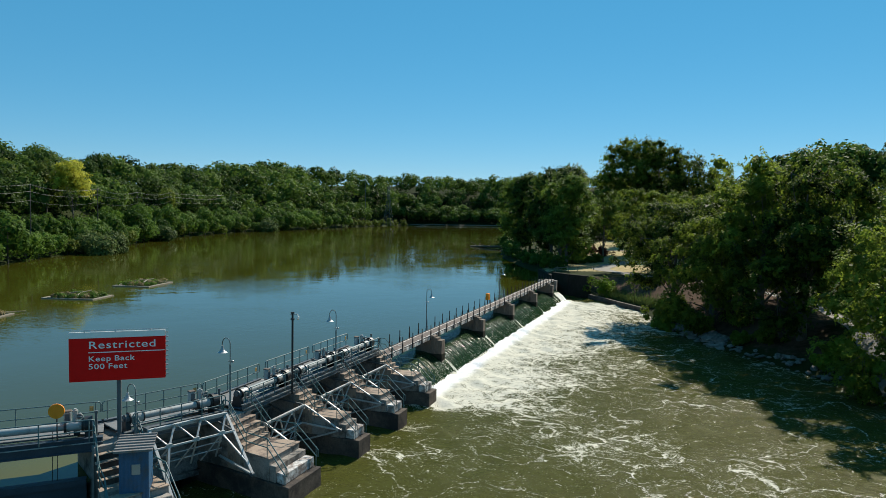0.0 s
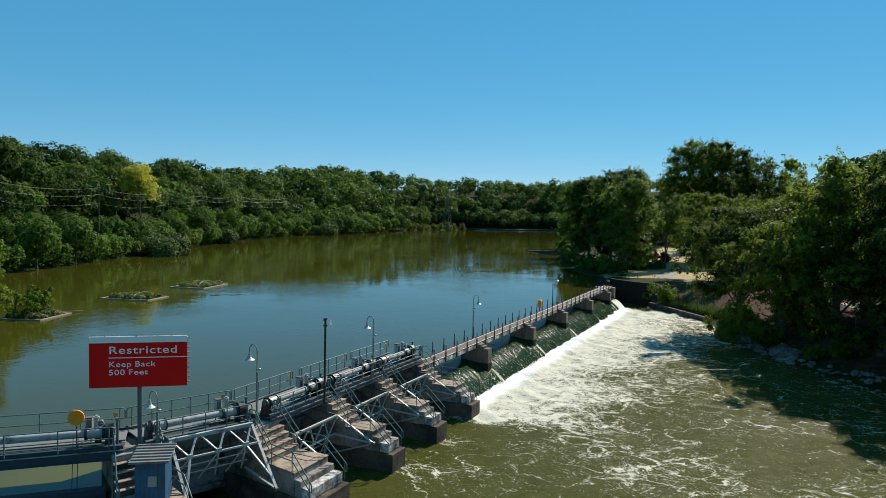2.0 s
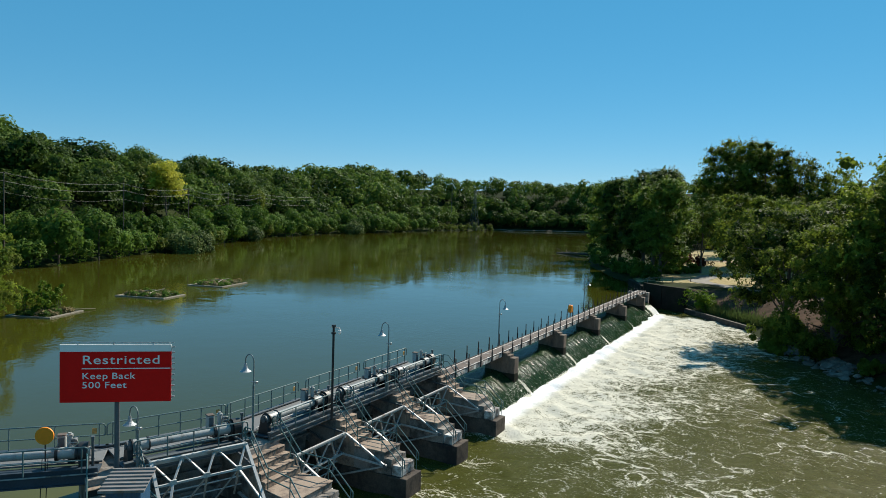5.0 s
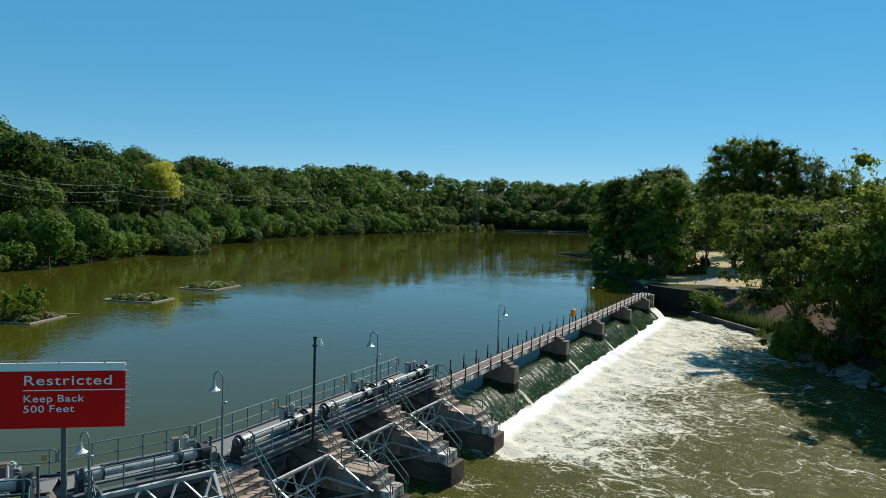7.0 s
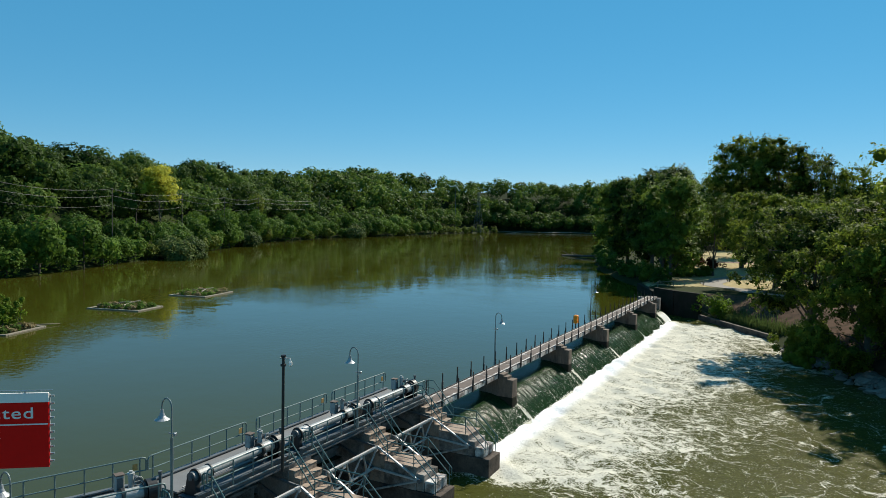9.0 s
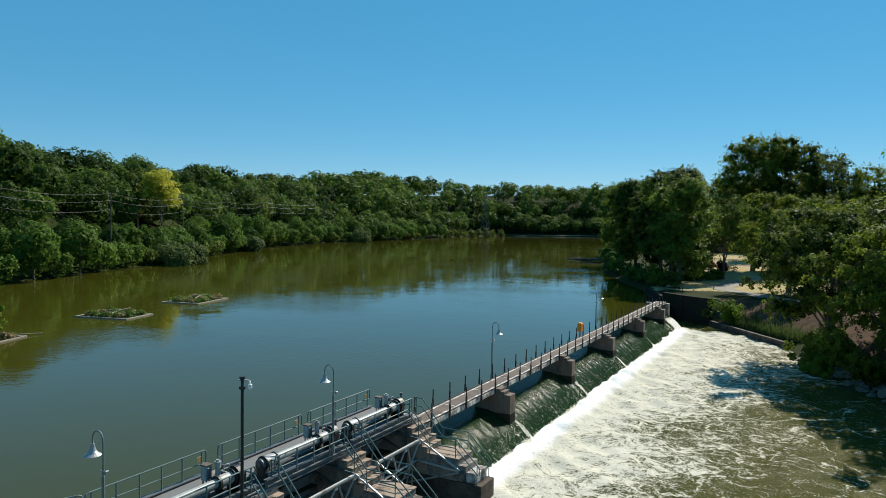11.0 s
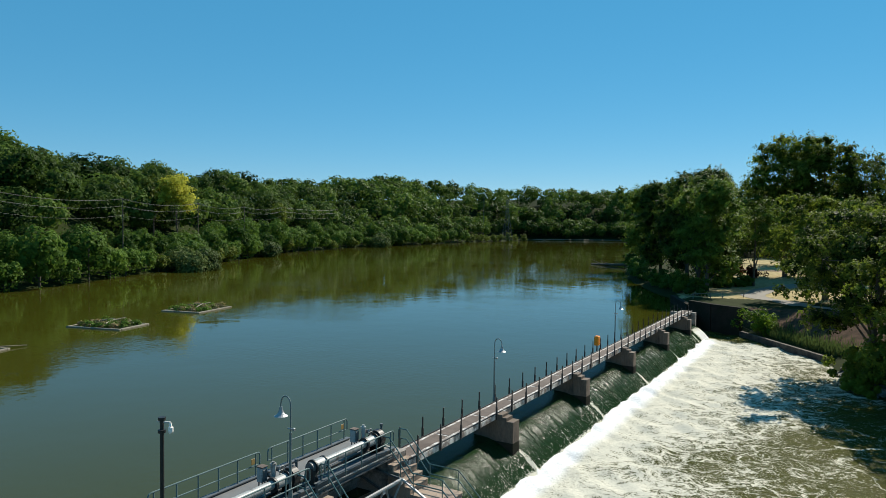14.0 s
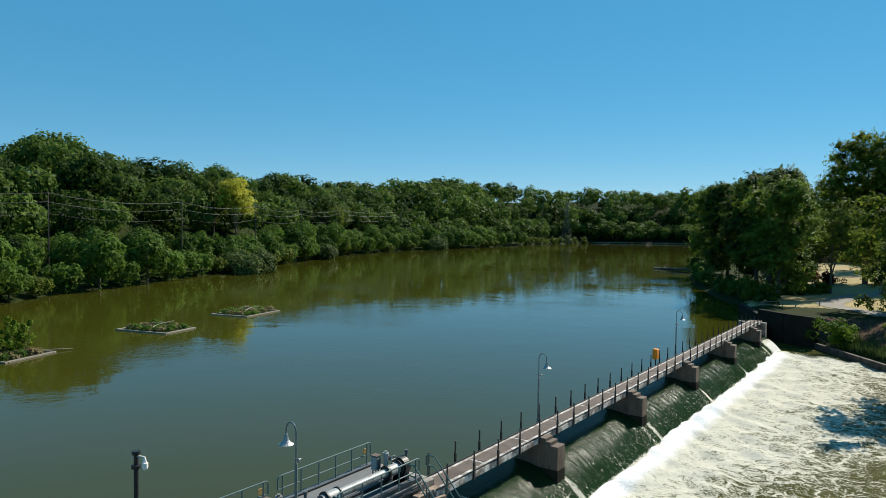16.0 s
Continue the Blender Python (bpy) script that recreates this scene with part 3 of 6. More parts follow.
# ---- the fixed weir: concrete sill and the water that runs over it ----
WEIR_PIERS = [0.1, 14.1, 28.1, 42.7, 55.8]      # far faces of the piers, along y
FALL = [(-3.75, 0.0), (-3.0, 0.0), (-2.2, -0.02), (-1.7, -0.07), (-1.2, -0.2), (-0.7, -0.42), (-0.2, -0.72), (0.3, -1.1), (0.8, -1.55), (1.2, -1.95), (1.7, -2.5)]
bm = new_bm()
prism(bm, [(x, -10.4, z - 0.12) for x, z in FALL] + [(1.7, -10.4, -5), (-3.75, -10.4, -5)],
      [(x, 62.0, z - 0.12) for x, z in FALL] + [(1.7, 62.0, -5), (-3.75, 62.0, -5)])
tagged(part("weir_sill", bm, WET_SHADE_CONCRETE), "dark wet concrete weir sill under the overflow", "weir", kind="structure")
fx = np.interp(np.linspace(0, 1, 40), np.linspace(0, 1, len(FALL)), [p[0] for p in FALL])
fz = np.interp(fx, [p[0] for p in FALL], [p[1] for p in FALL])
fy = np.arange(-10.35, 61.9, 0.2)
X, Y = np.meshgrid(fx, fy)
Z = np.broadcast_to(fz, X.shape).copy()
steep = smooth(-1.3, 0.4, X)
for k in range(30):
    ky, ph, kx = rng.uniform(2, 14), rng.uniform(0, 7), rng.uniform(-1.5, 3.5)
    Z += 0.010 * steep * np.sin(Y * ky + X * kx + ph + 2 * np.sin(Y * 0.9 + X + ph))
F = -0.45 + 0.85 * smooth(1.1, 1.4, X) + 0.55 * smooth(-0.9, 0.45, X + 0.35 * wavy(X, Y, 0.8))
for yp in WEIR_PIERS:
    F += 0.6 * np.exp(-((Y - yp - 0.15 - 0.1 * X) / 0.17) ** 2) * smooth(-0.1, 0.1, X)
    F += 0.2 * np.exp(-((Y - yp + 1.05) / 0.16) ** 2) * smooth(-0.1, 0.1, X)
F += 0.85 * smooth(57.2, 58.6, Y) * smooth(-0.9, 0.2, X)
idx = np.arange(X.size).reshape(X.shape)
fall = mesh_from("overflow_water", np.stack([X, Y, Z], -1).reshape(-1, 3),
                 np.stack([idx[:-1, :-1], idx[:-1, 1:], idx[1:, 1:], idx[1:, :-1]], -1).reshape(-1, 4), NAPPE, smooth=True)
layer = fall.data.attributes.new("foam", "FLOAT", "POINT")
layer.data.foreach_set("value", F.astype(np.float32).ravel())
tagged(fall, "thin dark green sheet of water sliding over the weir", "water", kind="structure")


def weir_pier(y1):
    t = thing("weir_pier", (0, y1, 0), "brown concrete weir pier with a stepped top carrying the footbridge", "pier", "piers of the weir")
    bm = new_bm()
    box(bm, -2.75, -1.12, -0.95, 0, -3.5, 1.19, 0.03)
    part("shaft", bm, BROWN_CONCRETE, t)
    bm = new_bm()
    box(bm, -2.77, 0.07, -0.97, 0.02, -3.5, -0.18, 0.03)
    part("wet_foot", bm, SHADED_WET, t, "dark wet foot of the pier")
    for i, (xa, xb, zt) in enumerate(((-1.12, -0.72, 1.52), (-0.72, -0.42, 1.36), (-0.42, 0.05, 1.15))):
        bm = new_bm()
        box(bm, xa, xb, -0.948, -0.002, -3.5, zt, 0.02)
        part("step", bm, BROWN_CONCRETE, t)
    return t


for y1 in WEIR_PIERS:
    weir_pier(y1)

# ---- the footbridge over the weir ----
bridge = thing("footbridge", (0, 0, 0), "narrow brown footbridge with peeling white edges and bare black posts", "footbridge")
Y0, Y1, ZD = -10.9, 62.5, 1.50
bm = new_bm()
box(bm, -2.62, -1.16, Y0, Y1, ZD - 0.34, ZD - 0.02, 0.01)
part("slab", bm, PALE_PAINT, bridge, "concrete slab edge with peeling white paint")
spacing = 2.32
panel = 4.6
y = Y0
while y < Y1 - 1:
    bm = new_bm()
    box(bm, -2.36, -1.52, y + 0.09, min(y + panel, Y1) - 0.09, ZD - 0.03, ZD, 0.006)
    part("deck_panel", bm, WALK, bridge)
    y += panel
for x in (-2.58, -1.2):
    bm = new_bm()
    bar(bm, (x, Y0, ZD + 0.02), (x, Y1, ZD + 0.02), 0.05, 0.07)
    part("kerb", bm, BLACK, bridge, "dark steel kerb angle")
post_bm = new_bm()
box(post_bm, -0.055, 0.055, -0.055, 0.055, -0.34, 0.52, 0.01)
box(post_bm, -0.034, 0.034, -0.034, 0.034, 0.5, 1.12, 0.008)
first = None
for k in range(int((Y1 - Y0) / spacing)):
    for x in (-2.70, -1.10):
        if first is None:
            first = part("post", post_bm, BLACK, bridge, "black steel post")
            first.location = (x, Y0 + 0.75 + k * spacing + (0.68 if x < -2 else 0), ZD)
        else:
            ob = first.copy()
            scene.collection.objects.link(ob)
            ob.location = (x, Y0 + 0.75 + k * spacing + (0.68 if x < -2 else 0), ZD)

# ---- the gated section ----
def at_bay(origin, turn):
    """The pose of a bay: x downstream, y along the bay, z up from the pond's level."""
    return pose(origin[0], origin[1], 0, 0, 0, -turn)


PITCH = 6.25
# pier centres (on the line of the bridge) and the turns of the bays; the dam bends towards the lock
PIERS = [(-3.6, -11.25), (-3.6, -17.5), (-3.6, -23.75), (-3.6, -30.2)]
q = Vector((-3.6, -30.2))
for a in (22.5, 45.0):
    q = q - PITCH * Vector((math.sin(radians(a)), math.cos(radians(a))))
    PIERS.append((q.x, q.y))
BAY_TURN = [0, 0, 0, 22.5, 45.0]


def gate_pier(origin, turn, flare, label, group="piers of the gates"):
    """A stepped concrete pier; flare widens it downstream on the near side where the dam bends."""
    t = thing("gate_pier", (origin[0], origin[1], 0), label, "pier", group, turn=-turn)

    def block(name, x0, x1, z0, z1, mat, inset=0.0, lab=""):
        bm = new_bm()
        w = 0.85 - inset

        def ring(z):
            return [(x0, -w - flare * max(x0 + 0.4, 0), z), (x1, -w - flare * max(x1 + 0.4, 0), z), (x1, w, z), (x0, w, z)]
        prism(bm, ring(z0), ring(z1), 0.025)
        return part(name, bm, mat, t, lab)
    block("footing", -1.8, 6.75, -4.5, -0.97, WET_SHADE_CONCRETE)
    block("wall", -1.8, 1.95, -0.95, 1.85, CONCRETE, 0.01)
    xs, tops = [1.95, 2.29, 2.63, 2.97, 3.3], [1.55, 1.24, 0.93, 0.62]
    for x0, x1, z1 in zip(xs, xs[1:], tops):
        # on turned piers the risers' shade is painted as darker concrete
        block("step", x0, x1, -0.95, z1 - 0.06, STEP if turn < 10 else WET_SHADE_CONCRETE, 0.01)
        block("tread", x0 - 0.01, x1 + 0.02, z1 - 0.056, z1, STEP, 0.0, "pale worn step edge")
    block("landing", 3.3, 5.3, -0.95, 0.24, CONCRETE, 0.005)
    block("landing_slab", 3.32, 5.34, 0.244, 0.32, STEP, -0.02, "pale worn landing slab")
    block("lower_step", 5.3, 5.75, -0.95, -0.06, CONCRETE, 0.06)
    block("nose_block", 5.76, 6.35, -0.95, -0.38, PALE_PAINT, 0.12, "pale paint-daubed concrete block")
    return t


def stair_rail(parent_pose, side, flare=0.0):
    """A bent two-bar handrail that follows the steps down one side of a pier, closed by a loop at its foot."""
    t = new("stair_railing")
    t.empty_display_size = 0.2
    t.matrix_basis = parent_pose
    tagged(t, "teal steel pipe handrail down the pier steps", "railing", "stair railings")

    def edge(x):
        return side * 0.78 - (flare * max(x + 0.4, 0) if side < 0 else 0)
    line = [(1.6, 1.85), (2.0, 1.85), (3.4, 0.32), (5.1, 0.32), (6.5, -0.95)]
    for h, nm in ((1.05, "top_rail"), (0.55, "mid_rail")):
        bm = new_bm()
        pts = [Vector((x, edge(x), z + h)) for x, z in line]
        if h > 1:
            pts = [Vector((1.5, edge(1.5), 1.85 + 0.55)), Vector((1.5, edge(1.5), 1.85 + 0.95))] + pts + [Vector((6.58, edge(6.58), -0.95 + 0.95)), Vector((6.58, edge(6.58), -0.95 + 0.55))]
        bent_rod(bm, pts, 0.032)
        part(nm, bm, TEAL_RAIL, t)
    for x, z in ((1.6, 1.85), (2.7, 0.93), (3.45, 0.32), (5.1, 0.32), (6.45, -0.97)):
        bm = new_bm()
        zt = np.interp(x, [p[0] for p in line], [p[1] for p in line]) + 1.05
        rod(bm, (x, edge(x), z), (x, edge(x), zt), 0.026)
        part("post", bm, TEAL_RAIL, t)
    return t


def straight_rail(m, length, height=1.1, label="grey-green steel pipe railing along the gate bridge", n=6, loop=True):
    """A two-bar railing along local y, with rounded ends."""
    t = new("railing")
    t.empty_display_size = 0.2
    t.matrix_basis = m
    tagged(t, label, "railing", "railings of the gate bridge")
    c = 0.14
    bm = new_bm()
    bent_rod(bm, [Vector(p) for p in ((0, 0, height * 0.5), (0, 0, height - c), (0, c * 0.3, height - c * 0.3), (0, c, height), (0, length - c, height),
                                      (0, length - c * 0.3, height - c * 0.3), (0, length, height - c), (0, length, height * 0.5))], 0.034)
    part("top_rail", bm, GREEN_RAIL, t)
    bm = new_bm()
    rod(bm, (0, 0, height * 0.5), (0, length, height * 0.5), 0.03)
    part("mid_rail", bm, GREEN_RAIL, t)
    for k in range(n):
        bm = new_bm()
        y = 0.25 + (length - 0.5) * k / (n - 1)
        rod(bm, (0, y, 0), (0, y, height), 0.032)
        part("post", bm, GREEN_RAIL, t)
    return t


def gate_bridge(m, length, deep):
    """The hoist bridge over one bay: girders, deck, lifting shaft, drum, gearbox and motor."""
    t = new("gate_bridge")
    t.empty_display_size = 0.2
    t.matrix_basis = m
    tagged(t, "blue-grey steel hoist bridge with a pale grey lifting shaft", "hoist bridge", "hoist bridges")
    y0, y1 = 0.15, length - 0.15
    bm = new_bm()
    box(bm, -1.1, 0.75, y0, y1, 2.06, 2.14, 0.01)
    part("deck", bm, DECK, t, "grey steel deck plate")
    for x, nm in ((-1.05, "girder"), (1.85, "girder")):
        bm = new_bm()
        box(bm, x - 0.05, x + 0.05, y0, y1, 1.78 - deep, 2.2, 0.0)
        box(bm, x - 0.13, x + 0.13, y0, y1, 2.2, 2.25, 0.0)
        box(bm, x - 0.13, x + 0.13, y0, y1, 1.72 - deep, 1.78 - deep, 0.0)
        part(nm, bm, BLUE_STEEL if deep else GREY_STEEL, t)
    bm = new_bm()
    box(bm, 0.8, 1.75, y0, y1, 1.95, 2.02, 0.0)
    part("machine_deck", bm, BLUE_STEEL, t)
    cx, cz = 1.25, 2.74
    for y in np.linspace(y0 + 0.35, y1 - 0.35, 5):
        bm = new_bm()
        box(bm, 1.74, 1.80, y - 0.05, y + 0.05, 1.78 - deep, 2.2)
        part("stiffener", bm, GREY_STEEL, t)
    bm = new_bm()
    bar(bm, (1.99, y0, 2.02), (1.99, y1, 2.02), 0.035, 0.05)
    part("edge_angle", bm, SHAFT_GREY, t, "pale grey edge angle of the girder")
    bm = new_bm()
    rod(bm, (cx, 0.7, cz), (cx, length - 0.9, cz), 0.185, sides=24)
    part("shaft", bm, SHAFT_GREY, t, "pale grey painted lifting shaft")
    # the near end: a short wide drum between flanges, its bearing face and pedestal
    for y, w, r in ((0.98, 0.33, 0.27), (length - 1.45, 0.36, 0.255)):
        bm = new_bm()
        rod(bm, (cx, y - w, cz), (cx, y + w, cz), r, sides=28)
        part("drum", bm, SHAFT_GREY, t, "pale grey cable drum")
    for y, r, d in ((0.62, 0.33, 0.035), (1.34, 0.31, 0.03), (length - 1.84, 0.31, 0.06), (length - 1.06, 0.36, 0.05)):
        bm = new_bm()
        rod(bm, (cx, y - d, cz), (cx, y + d, cz), r, sides=28)
        part("flange", bm, BLACK, t, "black drum flange")
    bm = new_bm()
    rod(bm, (cx, 0.40, cz), (cx, 0.60, cz), 0.24, sides=24)
    rod(bm, (cx, 0.34, cz), (cx, 0.42, cz), 0.11, sides=16)
    part("bearing_cap", bm, GREY_STEEL, t, "grey round bearing cap")
    for y, w in ((0.5, 0.12), (length - 0.86, 0.1)):
        bm = new_bm()
        prism(bm, [(cx - 0.36, y - w, 2.02), (cx + 0.36, y - w, 2.02), (cx + 0.36, y + w, 2.02), (cx - 0.36, y + w, 2.02)],
              [(cx - 0.2, y - w, cz), (cx + 0.2, y - w, cz), (cx + 0.2, y + w, cz), (cx - 0.2, y + w, cz)])
        part("pedestal", bm, BLACK, t, "dark steel bearing pedestal")
    # the far end: gear case with its round wheel cover, worm drive and stub posts
    bm = new_bm()
    rod(bm, (cx, length - 0.98, cz + 0.02), (cx, length - 0.62, cz + 0.02), 0.43, sides=28)
    box(bm, cx - 0.36, cx + 0.36, length - 0.96, length - 0.64, 2.02, cz, 0.02)
    part("gear_case", bm, BLACK, t, "black round gear case")
    bm = new_bm()
    rod(bm, (cx, length - 0.63, cz + 0.02), (cx, length - 0.52, cz + 0.02), 0.2, sides=20)
    part("gear_cover", bm, SHAFT_GREY, t, "pale grey gear cover plate")
    bm = new_bm()
    rod(bm, (cx + 0.02, length - 0.45, 2.02), (cx + 0.02, length - 0.45, 3.3), 0.06, sides=10)
    rod(bm, (cx + 0.02, length - 0.45, 3.3), (cx + 0.02, length - 0.45, 3.42), 0.085, sides=10)
    part("stub_post", bm, GREY_STEEL, t)
    # controls on the upstream side of the shaft
    bm = new_bm()
    box(bm, 0.42, 0.74, length - 1.95, length - 1.62, 2.72, 3.34, 0.03)
    part("control_box", bm, SHAFT_GREY, t, "grey control cabinet")
    bm = new_bm()
    box(bm, 0.40, 0.76, length - 1.97, length - 1.60, 3.34, 3.39, 0.015)
    part("cabinet_lid", bm, WALK, t, "rust-brown cabinet lid")
    bm = new_bm()
    box(bm, 0.72, 0.78, length - 1.9, length - 1.67, 2.8, 3.26, 0.01)
    part("cabinet_door", bm, GREY_STEEL, t)
    for dx, dy in ((0.5, -1.88), (0.66, -1.70)):
        bm = new_bm()
        rod(bm, (dx, length + dy, 2.14), (dx, length + dy, 2.74), 0.03, sides=8)
        part("cabinet_leg", bm, GREY_STEEL, t)
    bm = new_bm()
    rod(bm, (0.86, length - 1.42, 2.75), (0.86, length - 1.42, 3.36), 0.11, sides=16)
    rod(bm, (0.86, length - 1.42, 3.36), (0.86, length - 1.42, 3.44), 0.14, sides=16)
    rod(bm, (0.86, length - 1.42, 3.44), (0.86, length - 1.42, 3.52), 0.07, sides=12)
    part("motor", bm, SHAFT_GREY, t, "grey upright hoist motor")
    bm = new_bm()
    rod(bm, (0.70, length - 1.22, 3.16), (1.06, length - 1.22, 3.16), 0.1, sides=14)
    rod(bm, (1.06, length - 1.22, 3.16), (1.12, length - 1.22, 3.16), 0.13, sides=14)
    part("brake_housing", bm, GREY_STEEL, t)
    bm = new_bm()
    box(bm, 0.68, 1.04, length - 1.6, length - 1.1, 2.56, 2.78, 0.03)
    box(bm, 0.78, 0.94, length - 1.5, length - 1.2, 2.14, 2.56, 0.02)
    part("worm_drive", bm, BLACK, t, "black worm drive on a stand")
    bm = new_bm()
    bent_rod(bm, [Vector((1.16, length - 1.22 + 0.17 * math.cos(k * math.pi / 6), 3.16 + 0.17 * math.sin(k * math.pi / 6))) for k in range(13)], 0.018, 6)
    rod(bm, (1.16, length - 1.39, 3.16), (1.16, length - 1.05, 3.16), 0.014, sides=6)
    part("handwheel", bm, SHAFT_GREY, t, "grey steel handwheel")
    bm = new_bm()
    rod(bm, (0.72, y0 + 0.3, 2.24), (0.72, y1 - 0.3, 2.24), 0.03, sides=8)
    part("conduit", bm, GALV, t, "galvanised cable conduit")
    bm = new_bm()
    bent_rod(bm, [Vector(p) for p in ((0.58, length - 1.78, 2.72), (0.62, length - 1.78, 2.3), (0.72, length - 1.6, 2.24))], 0.022, 6)
    part("cable_drop", bm, BLACK, t, "black cable drop")
    return t


def tainter_gate(m, length, lift, braced=True):
    """A radial gate: curved skin plate, white braced frame and arms to the trunnions at the piers."""
    t = new("radial_gate")
    t.empty_display_size = 0.2
    t.matrix_basis = m
    tagged(t, "radial dam gate with rusty skin plate and white braced arms", "dam gate", "radial gates")
    px, pz, R = 5.55, -0.35, 5.6
    w0, w1 = 0.9, length - 0.9
    a0, a1 = radians(max(152 - lift, 157)), radians((207 if lift > 0 else 197) - lift)
    vs, fs = [], []
    n = 14
    for k in range(n + 1):
        a = a0 + (a1 - a0) * k / n
        for r in (R, R - 0.08):
            for y in (w0, w1):
                vs.append((px + r * math.cos(a), y, pz + r * math.sin(a)))
    bm = new_bm()
    bv = [bm.verts.new(v) for v in vs]
    for k in range(n):
        i, j = 4 * k, 4 * k + 4
        for q4 in ((i, i + 1, j + 1, j), (i + 2, j + 2, j + 3, i + 3), (i, j, j + 2, i + 2), (i + 1, i + 3, j + 3, j + 1)):
            bm.faces.new([bv[v] for v in q4])
    bm.faces.new([bv[v] for v in (0, 2, 3, 1)])
    bm.faces.new([bv[v] for v in (4 * n, 4 * n + 1, 4 * n + 3, 4 * n + 2)])
    bmesh.ops.recalc_face_normals(bm, faces=bm.faces[:])
    part("skin_plate", bm, RUST_STEEL, t, "rust-brown curved skin plate")

    def on(a, r):
        return (px + r * math.cos(radians(a - lift)), pz + r * math.sin(radians(a - lift)))
    for a in (158, 170, 182, 193, 204) if lift > 0 else (158, 170, 182, 193):
        if a - lift < 157:
            continue
        x, z = on(a, R - 0.2)
        bm = new_bm()
        bar(bm, (x, w0, z), (x, w1, z), 0.2, 0.14)
        part("rib", bm, RUST_STEEL, t)
    if not braced:
        bm = new_bm()
        bar(bm, (1.95, w0, 0.1), (1.95, w1, 0.1), 0.5, 0.3)
        box(bm, 1.9, 2.0, w0, w1, -3.0, 0.0)
        part("top_beam", bm, BLUE_STEEL, t, "dark blue top beam")
        for dy in (0.0, 0.22):
            bm = new_bm()
            rod(bm, (1.8, w1 - 1.5 + dy, 0.2), (1.3, w1 - 1.5 + dy, 2.6), 0.018, sides=6)
            part("cable", bm, BLACK, t)
        return t
    xt, zt = 2.9, 1.05 + 0.115 * lift
    xl, zl = 2.72, zt - 1.22
    if lift:                                  # the raised gate is braced in the slope of its upper arms
        xl, zl = xt + (px - xt) * 0.30, zt + (pz - zt) * 0.30
    xb, zb = 2.2, zt - 2.6
    bm = new_bm()
    bar(bm, (xt, w0, zt), (xt, w1, zt), 0.13 if not lift else 0.17, 0.08)
    bar(bm, (xt - 0.1, w0, zt - 0.1), (xt - 0.1, w1, zt - 0.1), 0.04, 0.2)
    part("top_chord", bm, WHITE_STEEL, t, "white top chord")
    bm = new_bm()
    bar(bm, (xl, w0, zl), (xl, w1, zl), 0.09, 0.09)
    part("lower_chord", bm, WHITE_STEEL, t)
    steps = 3
    span = w1 - w0
    for k in range(steps):
        ya, yb, ym = w0 + span * k / steps, w0 + span * (k + 1) / steps, w0 + span * (k + 0.5) / steps
        for p, q2 in (((xt, ya + 0.08, zt - 0.05), (xl, ym, zl)), ((xl, ym, zl), (xt, yb - 0.08, zt - 0.05)),
                      ((xl, ym, zl), (xb, ya + 0.3, zb)), ((xl, ym, zl), (xb, yb - 0.3, zb))):
            bm = new_bm()
            bar(bm, p, q2, 0.085, 0.05)
            part("brace", bm, WHITE_STEEL, t)
        bm = new_bm()
        box(bm, xl - 0.03, xl + 0.06, ym - 0.14, ym + 0.14, zl - 0.05, zl + 0.16)
        part("gusset", bm, WHITE_STEEL, t)
        bm = new_bm()
        box(bm, xt - 0.02, xt + 0.04, yb - 0.22, yb - 0.02, zt - 0.25, zt)
        part("gusset", bm, WHITE_STEEL, t)
    if lift:
        for ym, yo in ((w0 + span / 6, w0), (w1 - span / 6, w1)):
            bm = new_bm()
            bar(bm, (xl, ym, zl), (xt + (px - xt) * 0.82, yo, zt + (pz - zt) * 0.82), 0.1, 0.06)
            part("brace", bm, WHITE_STEEL, t)
    for y, yo in ((w0 + 0.06, w0), (w1 - 0.06, w1)):
        for x, z, mat, wd in ((xt, zt, WHITE_STEEL, 0.14 if lift else 0.11), (xl, zl, WHITE_STEEL, 0.12), (xb, zb, SHAFT_GREY, 0.14)):
            if lift and x == xl:
                continue
            bm = new_bm()
            bar(bm, (x, y, z), (px, yo, pz), wd, 0.08)
            part("arm", bm, mat, t)
        xs, zs = on(168, R - 0.1)
        for x, z in ((xt, zt), (xl, zl)):
            bm = new_bm()
            bar(bm, (x, y, z), (xs, y, zs + (0.5 if z == zt else 0)), 0.09, 0.09)
            part("strut", bm, GREY_STEEL, t)
        bm = new_bm()
        rod(bm, (px, yo - 0.1, pz), (px, yo + 0.06, pz), 0.11, sides=18)
        part("trunnion", bm, GREY_STEEL, t, "grey trunnion hub")
    for dz in (-1.75, -2.15):
        bm = new_bm()
        rod(bm, (2.32, w0, zt + dz), (2.32, w1, zt + dz), 0.035)
        part("tie_rod", bm, WHITE_STEEL, t)
    return t


